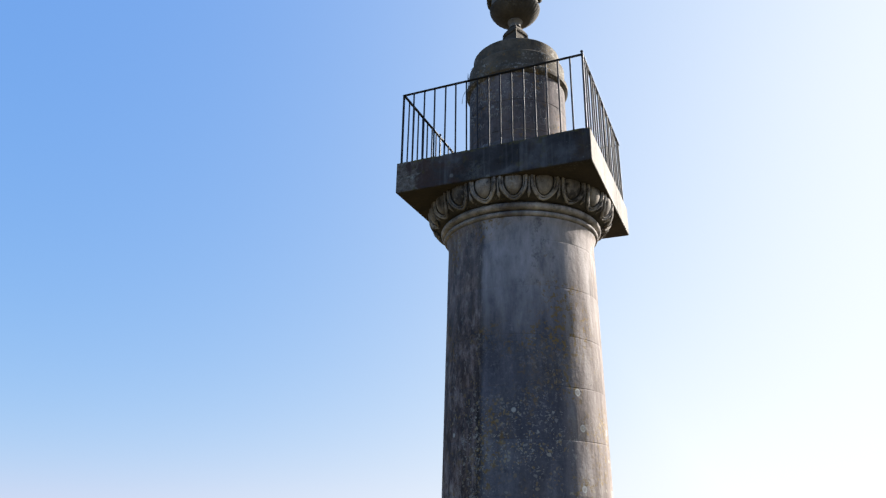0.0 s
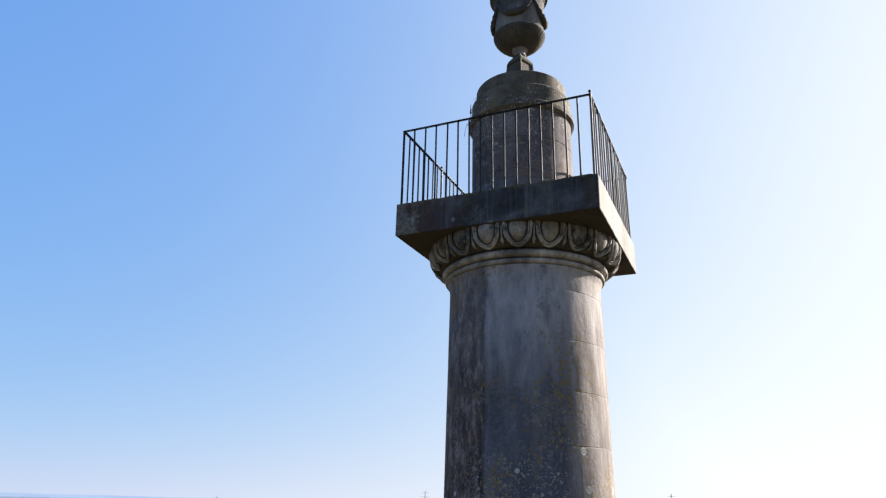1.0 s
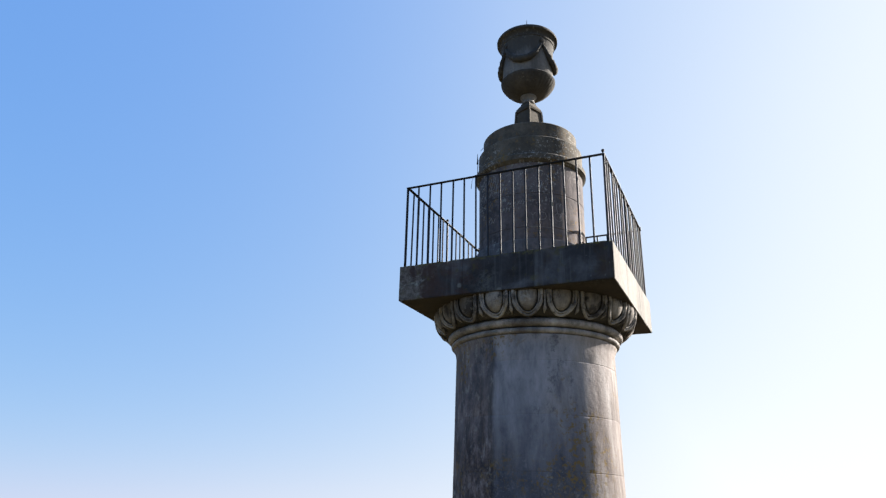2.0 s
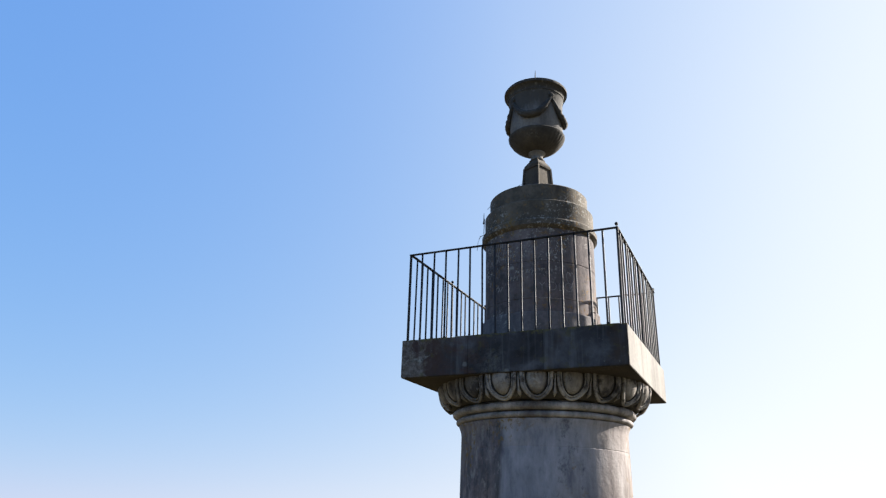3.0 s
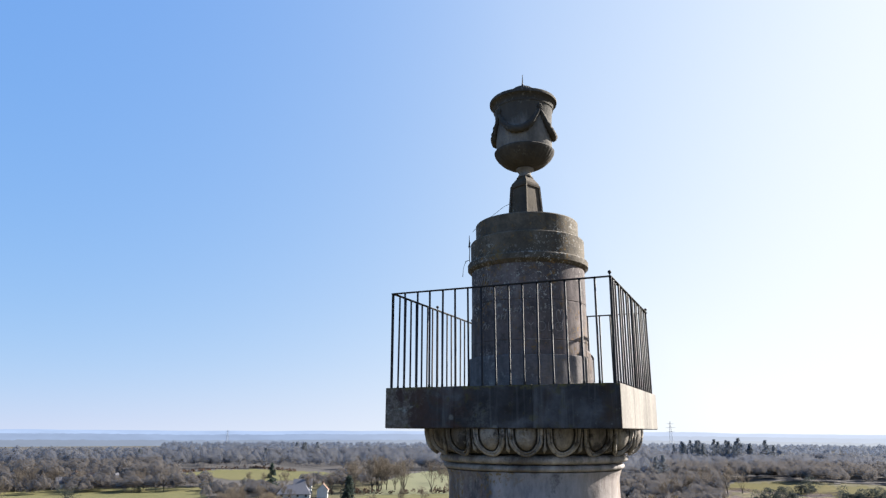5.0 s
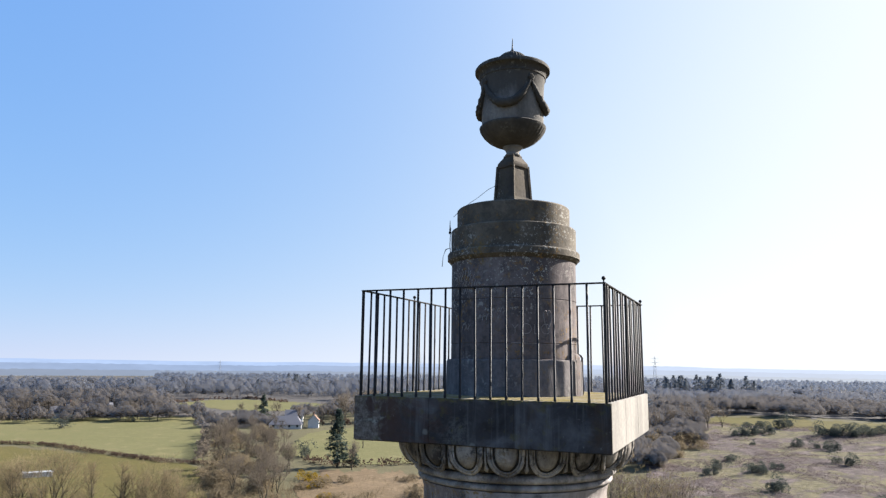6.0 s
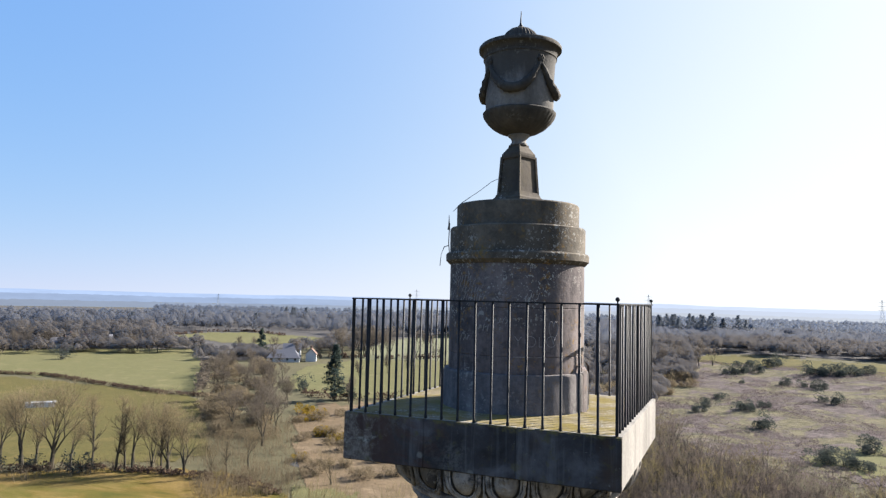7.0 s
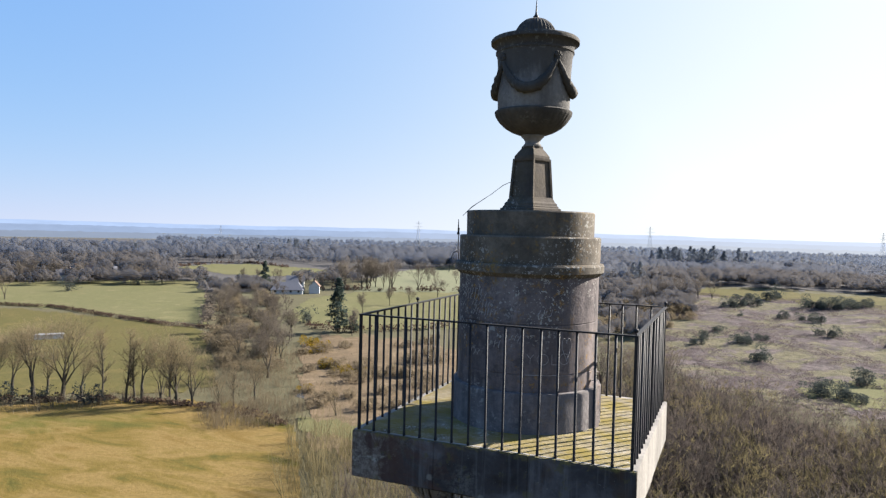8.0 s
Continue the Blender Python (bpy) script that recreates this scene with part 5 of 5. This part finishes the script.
def capital():
    cap = thing("capital", "carved egg-and-dart limestone capital stained black and ochre under the platform", "capital", at=(0, 0, TOP))
    prof = [(1.0, -0.992), (1.115, -0.992), (1.128, -0.984)]
    for k in range(9):
        a = -80 + 160 * k / 8
        prof.append((1.138 + 0.044 * math.cos(radians(a)), -0.947 + 0.036 * math.sin(radians(a))))
    prof += [(1.115, -0.903), (1.0, -0.903)]
    shade_by_angle(part("lower_bead", revolve(prof, 120), M_BEAD, cap), 40)
    prof = [(1.0, -0.9025), (1.12, -0.9015)]
    for k in range(9):
        a = -80 + 160 * k / 8
        prof.append((1.168 + 0.062 * math.cos(radians(a)), -0.846 + 0.050 * math.sin(radians(a))))
    prof += [(1.15, -0.792), (1.19, -0.789), (1.0, -0.789)]
    shade_by_angle(part("upper_bead", revolve(prof, 120), M_BEAD, cap), 40)
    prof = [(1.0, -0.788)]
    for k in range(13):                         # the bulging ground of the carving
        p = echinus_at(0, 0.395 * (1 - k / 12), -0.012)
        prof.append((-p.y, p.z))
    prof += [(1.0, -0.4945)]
    # ground between the carvings is coloured darker than the eggs and rims
    shade_by_angle(part("echinus", revolve(prof, 120), M_URN_DARK, cap, "dark curved ground of the carving"), 40)
    egg = bmesh.new()
    bmesh.ops.create_uvsphere(egg, u_segments=16, v_segments=12, radius=1)
    for v in egg.verts:
        x, y, z = v.co
        v.co = echinus_at(x * 0.124 * (1.0 + 0.06 * z), 0.095 - 0.235 * z, -0.046 * y)
    rim = bmesh.new()
    for half, low, thick, proud in ((0.180, 0.380, 0.021, 0.028), (0.148, 0.352, 0.010, 0.022)):
        path = [(-half, -0.02 + 0.03 * k) for k in range(5)]
        path += [(half * math.cos(radians(180 + 15 * k)), 0.13 - (low - 0.13) * math.sin(radians(180 + 15 * k))) for k in range(1, 12)]
        path += [(half, 0.10 - 0.03 * k) for k in range(5)]
        tube(rim, [echinus_at(u, d, proud) for u, d in path], thick, 8)
    dart = bmesh.new()
    tube(dart, [echinus_at(0, d, q) for d, q in ((-0.02, 0.012), (0.10, 0.016), (0.24, 0.02), (0.30, 0.024), (0.37, 0.004))], [0.010, 0.010, 0.011, 0.026, 0.004], 6)
    for bm, name in ((egg, "egg"), (rim, "egg_rim"), (dart, "dart")):
        first = None
        for k in range(20):
            a = 13.8 + 18 * k + (9 if name == "dart" else 0)
            if first is None:
                first = smooth(part(name, bm, M_EGG if name == "egg" else M_CAPITAL, cap))
                ob = first
            else:
                ob = new(name, first.data)
                ob.parent = cap
            ob.matrix_basis = pose(0, 0, 0, 0, 0, a)
    return cap


capital()

# ---- the platform ----
HALF, SLAB = 1.45, 0.4875
platform = thing("platform", "square black-stained stone platform crowning the column", "platform", at=(0, 0, TOP))
cuts = [(-HALF, -0.52), (-0.52, 0.45), (0.45, HALF)]
FACE = 0.035        # black crust on the shaded side, coloured darker to deepen its shade
for x0, x1 in cuts:
    for y0, y1 in cuts:
        if (x0, y0) == (-0.52, -0.52):
            continue
        bm = box(bmesh.new(), x0 + 0.001, x1 - 0.001, y0 + (FACE if y0 == -HALF else 0.001), y1 - 0.001, -SLAB, 0, 0.004)
        shade_by_angle(part("slab_stone", bm, M_SLAB, platform))
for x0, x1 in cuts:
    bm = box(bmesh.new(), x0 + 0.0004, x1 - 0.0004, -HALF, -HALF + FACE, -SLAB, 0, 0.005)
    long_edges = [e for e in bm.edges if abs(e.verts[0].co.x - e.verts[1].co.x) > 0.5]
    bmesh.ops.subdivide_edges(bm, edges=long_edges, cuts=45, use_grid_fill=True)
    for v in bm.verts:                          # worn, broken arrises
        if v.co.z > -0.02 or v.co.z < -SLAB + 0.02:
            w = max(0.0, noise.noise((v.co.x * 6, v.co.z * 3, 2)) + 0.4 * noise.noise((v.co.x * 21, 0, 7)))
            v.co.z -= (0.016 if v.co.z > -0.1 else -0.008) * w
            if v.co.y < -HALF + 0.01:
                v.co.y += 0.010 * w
    shade_by_angle(part("crusted_face", bm, M_CRUST_SHADE, platform, "black crust on the face, darkened for its shade"))
part("slab_core", box(bmesh.new(), -0.51, 0.44, -0.51, 0.44, -SLAB, -0.02), M_SLAB, platform)
# thin sheet under the slab, coloured far darker than the slab stones
part("soffit", box(bmesh.new(), -HALF + 0.012, HALF - 0.012, -HALF + 0.012, HALF - 0.012, -SLAB - 0.006, -SLAB - 0.0005), M_SOFFIT, platform, "dark brown underside")
floor_bm = bmesh.new()
N = 28
for i in range(N + 1):
    for j in range(N + 1):
        x, y = -1.425 + 2.85 * i / N, -1.425 + 2.85 * j / N
        floor_bm.verts.new((x, y, 0.006 + 0.006 * noise.noise((x * 3, y * 3, 1)) if 0 < i < N and 0 < j < N else -0.004))
floor_bm.verts.ensure_lookup_table()
for i in range(N):
    for j in range(N):
        k = i * (N + 1) + j
        floor_bm.faces.new((floor_bm.verts[k], floor_bm.verts[k + N + 1], floor_bm.verts[k + N + 2], floor_bm.verts[k + 1]))
smooth(part("moss_layer", floor_bm, M_FLOOR, platform, "yellow-green moss and lichen over the platform floor"))

# ---- the railing ----
RAIL, RH, BARS = 1.398, 1.209, 16
railing = thing("railing", "black wrought-iron railing with thin upright bars round the platform", "railing", at=(0, 0, TOP))
corners = [(-RAIL, -RAIL), (RAIL, -RAIL), (RAIL, RAIL), (-RAIL, RAIL)]
bar_bm = bmesh.new()
tube(bar_bm, [(0, 0, -0.02), (0, 0, 0.03), (0, 0, 0.035), (0, 0, RH - 0.01)], [0.015, 0.015, 0.0125, 0.0125], 8)
post_bm = bmesh.new()
box(post_bm, -0.014, 0.014, -0.014, 0.014, -0.02, RH - 0.005, 0.003)
bar = smooth(part("bar", bar_bm, M_IRON, railing))
post = part("corner_post", post_bm, M_IRON, railing)
first_bar = True
for s in range(4):
    (xa, ya), (xb, yb) = corners[s], corners[(s + 1) % 4]
    for k in range(BARS):
        x, y = xa + (xb - xa) * k / BARS, ya + (yb - ya) * k / BARS
        is_post = k == 0 or (k == 8 and s in (1, 3))
        if is_post:
            ob = post if s == 0 and k == 0 else new("corner_post" if k == 0 else "middle_post", post.data)
        else:
            ob = bar if first_bar else new("bar", bar.data)
            first_bar = False
        ob.parent = railing
        ob.location = (x, y, 0)
        ob.rotation_euler = (radians(random.uniform(-0.35, 0.35)), radians(random.uniform(-0.35, 0.35)), random.uniform(0, 6) if not is_post else 0)
    bm = bmesh.new()
    lo, hi = min(xa, xb), max(xa, xb)
    if s % 2 == 0:
        box(bm, lo - 0.022, hi + 0.022, ya - 0.022, ya + 0.022, RH - 0.012, RH + 0.003, 0.004)
    else:
        box(bm, xa - 0.022, xa + 0.022, min(ya, yb) + 0.0235, max(ya, yb) - 0.0235, RH - 0.012, RH + 0.003, 0.004)
    shade_by_angle(part("top_rail", bm, M_IRON, railing))
for x, y in [(RAIL, -RAIL), (RAIL, RAIL), (-RAIL, RAIL), (-RAIL, 0)]:
    bm = bmesh.new()
    tube(bm, [(x, y, RH), (x, y, RH + 0.03)], 0.008, 6)
    bmesh.ops.create_uvsphere(bm, u_segments=10, v_segments=8, radius=0.022, matrix=Matrix.Translation((x, y, RH + 0.045)))
    smooth(part("finial", bm, M_IRON, railing))

# ---- the drum on the platform ----
drum = thing("drum", "round stone drum with a moulded cornice, lichen-spotted and scratched with graffiti", "drum", at=(0, 0, TOP))
shade_by_angle(part("plinth", revolve([(0.855, 0.0), (0.85, 0.02), (0.848, 0.40), (0.835, 0.425), (0.79, 0.43)], 96), M_PLINTH, drum, "low stepped plinth"), 30)
for z0, z1 in ((0.425, 0.615), (0.615, 1.14), (1.14, 1.636)):
    shade_by_angle(part("drum_course", revolve([(0.76, z0 + 0.001), (0.787, z0 + 0.001), (0.792, z0 + 0.007), (0.791, z1 - 0.007), (0.786, z1 - 0.001), (0.76, z1 - 0.001)], 96, caps=False), M_DRUM, drum), 30)
part("drum_core", revolve([(0.765, 0.42), (0.765, 1.64)], 48), M_DRUM, drum)
shade_by_angle(part("cornice", revolve([(0.79, 1.63), (0.81, 1.64), (0.83, 1.665), (0.845, 1.675), (0.847, 1.745), (0.835, 1.765), (0.79, 1.77)], 96), M_TIER, drum, "projecting cornice band"), 30)
shade_by_angle(part("upper_tier", revolve([(0.80, 1.765), (0.802, 2.05), (0.79, 2.065), (0.72, 2.067)], 96), M_TIER, drum), 30)
shade_by_angle(part("cap_tier", revolve([(0.725, 2.063), (0.727, 2.325), (0.715, 2.34), (0.3, 2.352)], 96), M_TIER, drum, "top step with a flat crown"), 30)
for a, w in ((78, 6), (118, 6)):
    bm = revolve([(0.80, 0.0), (0.885, 0.0), (0.885, 0.46), (0.86, 0.50), (0.80, 0.52)], 3, a - w / 2, a + w / 2, False)
    shade_by_angle(part("door_jamb", bm, M_DRUM, drum, "low stone jamb at the doorway"), 30)

# ---- pedestal and urn ----
pedestal = thing("pedestal", "tapered square stone pedestal with sunk panels on the drum", "pedestal", at=(0, 0, TOP))


def square_loft(levels, turn):
    """A square body from (half side, height) pairs."""
    bm = bmesh.new()
    rings = []
    for h, z in levels:
        rings.append([bm.verts.new(Matrix.Rotation(radians(turn), 3, "Z") @ Vector((sx * h, sy * h, z))) for sx, sy in ((-1, -1), (1, -1), (1, 1), (-1, 1))])
    for lo, hi in zip(rings, rings[1:]):
        for k in range(4):
            bm.faces.new((lo[k], lo[(k + 1) % 4], hi[(k + 1) % 4], hi[k]))
    bm.faces.new(rings[0][::-1])
    bm.faces.new(rings[-1])
    return bm


TURN = -24
part("base_moulding", square_loft([(0.248, 2.345), (0.246, 2.378), (0.226, 2.388), (0.226, 2.402), (0.216, 2.41), (0.212, 2.435), (0.194, 2.455), (0.184, 2.485)], TURN), M_PED, pedestal)
body = square_loft([(0.180, 2.48), (0.154, 2.945)], TURN)
sides = [f for f in body.faces if abs(f.normal.z) < 0.5]
bmesh.ops.inset_individual(body, faces=sides, thickness=0.036, depth=0.0)
bmesh.ops.inset_individual(body, faces=sides, thickness=0.008, depth=-0.026)
part("body", body, M_PED, pedestal, "tapered shaft with sunk panels")
part("cap", square_loft([(0.153, 2.94), (0.142, 2.947), (0.142, 2.975), (0.132, 2.992), (0.106, 3.035), (0.088, 3.06), (0.084, 3.09)], TURN), M_PED, pedestal, "small shouldered cap")

urn = thing("urn", "carved stone urn with garlands and a ribbed domed lid", "urn", at=(0, 0, TOP + 3.1))
shade_by_angle(part("foot", revolve([(0.102, -0.014), (0.104, 0.004), (0.088, 0.018), (0.084, 0.038), (0.098, 0.068), (0.122, 0.090), (0.132, 0.098), (0.132, 0.125)], 32), M_URN, urn), 40)
bowl = revolve([(0.11, 0.110), (0.165, 0.120), (0.24, 0.148), (0.32, 0.196), (0.385, 0.259), (0.425, 0.321), (0.438, 0.345), (0.442, 0.369), (0.43, 0.383), (0.40, 0.388)], 144)
for v in bowl.verts:
    if 0.115 < v.co.z < 0.326:
        a = math.atan2(v.co.y, v.co.x)
        k = 1 + 0.012 * math.sin(a * 36)
        v.co.x *= k
        v.co.y *= k
shade_by_angle(part("bowl", bowl, M_URN_DARK, urn, "fluted bowl with a sharp lip"), 50)
shade_by_angle(part("body", revolve([(0.40, 0.383), (0.408, 0.402), (0.412, 0.575), (0.415, 0.814), (0.425, 0.977), (0.44, 1.035)], 96), M_URN, urn), 40)
shade_by_angle(part("rim", revolve([(0.425, 1.020), (0.446, 1.030), (0.446, 1.050), (0.436, 1.056), (0.440, 1.085), (0.455, 1.110), (0.480, 1.130), (0.501, 1.138), (0.503, 1.172), (0.490, 1.190), (0.40, 1.207), (0.24, 1.231)], 96), M_URN_DARK, urn, "wide moulded rim"), 40)
lid = revolve([(0.240, 1.221), (0.240, 1.248), (0.228, 1.268), (0.212, 1.318), (0.176, 1.374), (0.126, 1.416), (0.064, 1.440), (0.03, 1.445)], 120)
for v in lid.verts:
    r = math.hypot(v.co.x, v.co.y)
    if r > 0.05 and v.co.z > 1.255:
        k = 1 + 0.035 * math.sin(math.atan2(v.co.y, v.co.x) * 30)
        v.co.x *= k
        v.co.y *= k
shade_by_angle(part("lid", lid, M_URN_DARK, urn, "ribbed dome lid"), 60)
bm = bmesh.new()
tube(bm, [(0, 0, 1.434), (0, 0, 1.466), (0, 0, 1.482), (0.0, 0, 1.512), (0.005, 0, 1.655)], [0.03, 0.035, 0.018, 0.010, 0.004], 8)
smooth(part("spike", bm, M_IRON, urn, "thin rusty spike"))
SWAG0 = 6.0  # bearing of one garland
for k in range(4):
    a0, a1 = SWAG0 - 45 + 90 * k, SWAG0 + 45 + 90 * k
    bm = bmesh.new()
    pts, rad = [], []
    for j in range(25):
        f = j / 24
        s = 2 * f - 1
        sag = 0.34 * (1 - abs(s) ** 2.2)
        pts.append(on_drum(a0 + (a1 - a0) * f, 0.425 + 0.012 * (1 - s * s), 0.920 - sag))
        rad.append((0.020 + 0.042 * (1 - s * s)) * (1 + 0.12 * math.sin(j * 2.9)))
    tube(bm, pts, rad, 8)
    for v in bm.verts:
        v.co += Vector((noise.noise(v.co * 30), noise.noise(v.co * 30 + Vector((5, 0, 0))), noise.noise(v.co * 30 + Vector((0, 9, 0))))) * 0.012
    smooth(part("garland", bm, M_URN_DARK, urn, "carved leafy garland"))
    bm = bmesh.new()
    p = on_drum(a0, 0.43, 0.944)
    for q in range(7):
        b = 2 * math.pi * q / 6
        off = Vector((0, 0, 0)) if q == 6 else on_drum(a0, 1, 0).cross(Vector((0, 0, 1))) * 0.028 * math.cos(b) + Vector((0, 0, 0.028 * math.sin(b)))
        bmesh.ops.create_uvsphere(bm, u_segments=8, v_segments=6, radius=0.024, matrix=Matrix.Translation(p + off))
    smooth(part("rosette", bm, M_URN_DARK, urn, "carved rosette"))

# ---- lightning conductor ----
conductor = thing("lightning_conductor", "thin tarnished conductor tape hanging loose from the pedestal over the drum", "lightning rod", at=(0, 0, TOP))
bm = bmesh.new()
tube(bm, [on_drum(-62, 0.19, 2.70), on_drum(-68, 0.32, 2.64), on_drum(-70, 0.46, 2.53), on_drum(-72, 0.58, 2.45), on_drum(-73, 0.68, 2.38), on_drum(-74, 0.78, 2.28)], [0.003, 0.004, 0.003, 0.004, 0.006, 0.003], 5)
part("tape", bm, M_COPPER, conductor, "loose upper run of tape")
bm = bmesh.new()
tube(bm, [on_drum(-76, 0.81, 1.70), on_drum(-76, 0.83, 1.9), on_drum(-76, 0.825, 2.07), on_drum(-76, 0.82, 2.14)], 0.006, 5)
part("tape", bm, M_COPPER, conductor)
bm = bmesh.new()
tube(bm, [on_drum(-76, 0.83, 2.06), on_drum(-76, 0.83, 2.085), on_drum(-76, 0.83, 2.09), on_drum(-76, 0.83, 2.24)], [0.016, 0.016, 0.01, 0.003], 6)
part("air_rod", bm, M_IRON, conductor, "short pointed rod")
bm = bmesh.new()
tube(bm, [on_drum(-75, 0.82, 1.87), on_drum(-75, 0.88, 1.85), on_drum(-75, 0.915, 1.76), on_drum(-74, 0.925, 1.62)], [0.004, 0.007, 0.003, 0.005], 5)
part("tape_end", bm, M_COPPER, conductor, "curled loose end of tape")

# ---- scratched writing on the drum ----
def bend(ob, angle0, z0, r):
    """Lay a flat text mesh on the drum's round face."""
    for v in ob.data.vertices:
        p = on_drum(angle0 + math.degrees(v.co.x / r), r + v.co.z, z0 + v.co.y)
        v.co = p


def scratched_word(word, size, angle0, z0):
    cu = bpy.data.curves.new("letters", "FONT")
    cu.body, cu.size, cu.offset, cu.extrude = word, size, -0.012 * size / 0.2, 0.0012
    tmp = new("letters", cu)
    bpy.context.view_layer.update()
    me = bpy.data.meshes.new_from_object(tmp)
    bpy.data.objects.remove(tmp)
    me.materials.clear()
    me.materials.append(M_SCRATCH)
    ob = new("scratched_word", me)
    ob.parent = drum
    bend(ob, angle0, z0, 0.7925)
    return tagged(ob, "pale scratched graffiti letters")


scratched_word("YOLO", 0.185, 14.5, 0.72)


def scratch(points, radius=0.0035, name="scratch"):
    bm = bmesh.new()
    tube(bm, [on_drum(a, 0.7925, z) for a, z in points], radius, 4)
    return part(name, bm, M_SCRATCH, drum)


heart = []
for k in range(25):
    t = 2 * math.pi * k / 24
    heart.append((47.5 + 4.2 * math.sin(t) ** 3, 0.90 + 0.0085 * (13 * math.cos(t) - 5 * math.cos(2 * t) - 2 * math.cos(3 * t) - math.cos(4 * t))))
scratch(heart, 0.0035, "scratched_heart")
rs = random.Random(77)
for z, a0, a1 in ((1.455, -42, -24), (1.40, -44, -20), (1.33, -34, -14), (1.245, -32, -9), (1.27, 23, 33), (0.92, -18, -6), (0.80, -35, -26), (1.0, 2, 9)):
    a = a0
    while a < a1:
        w = rs.uniform(1.2, 3.2)
        h = rs.uniform(0.04, 0.085)
        scratch([(a, z - h / 2), (a + w * 0.5, z + h / 2 * rs.uniform(-1, 1)), (a + w, z + h / 2)], 0.0042)
        a += w + rs.uniform(0.8, 2.2)
scratch([(15, 0.6155), (24, 0.6165), (39.5, 0.615)], 0.004, "pale_joint")


# ---- stones of the shaft ----
PER = 7
for c in range(16):
    z1 = -1.325 - (c - 1) * COURSE if c else -0.993
    z0 = -1.325 - c * COURSE
    for k in range(PER):
        off = (360 / PER) * (0.5 * (c % 2) + 0.12 * math.sin(c * 2.3))
        w = 0.05
        bm = shaft_stone(off + 360 * k / PER + w, off + 360 * (k + 1) / PER - w, z0, z1, 9)
        shade_by_angle(part("stone", bm, M_SHAFT, column), 30)
smooth(part("shaft_core", revolve([(shaft_radius(-12.1) - 0.004, -12.1), (shaft_radius(-1.2) - 0.004, -1.15), (shaft_radius(-1.2) - 0.02, -0.995)], 72), M_SHAFT, column, "mortar bed behind the stones"))
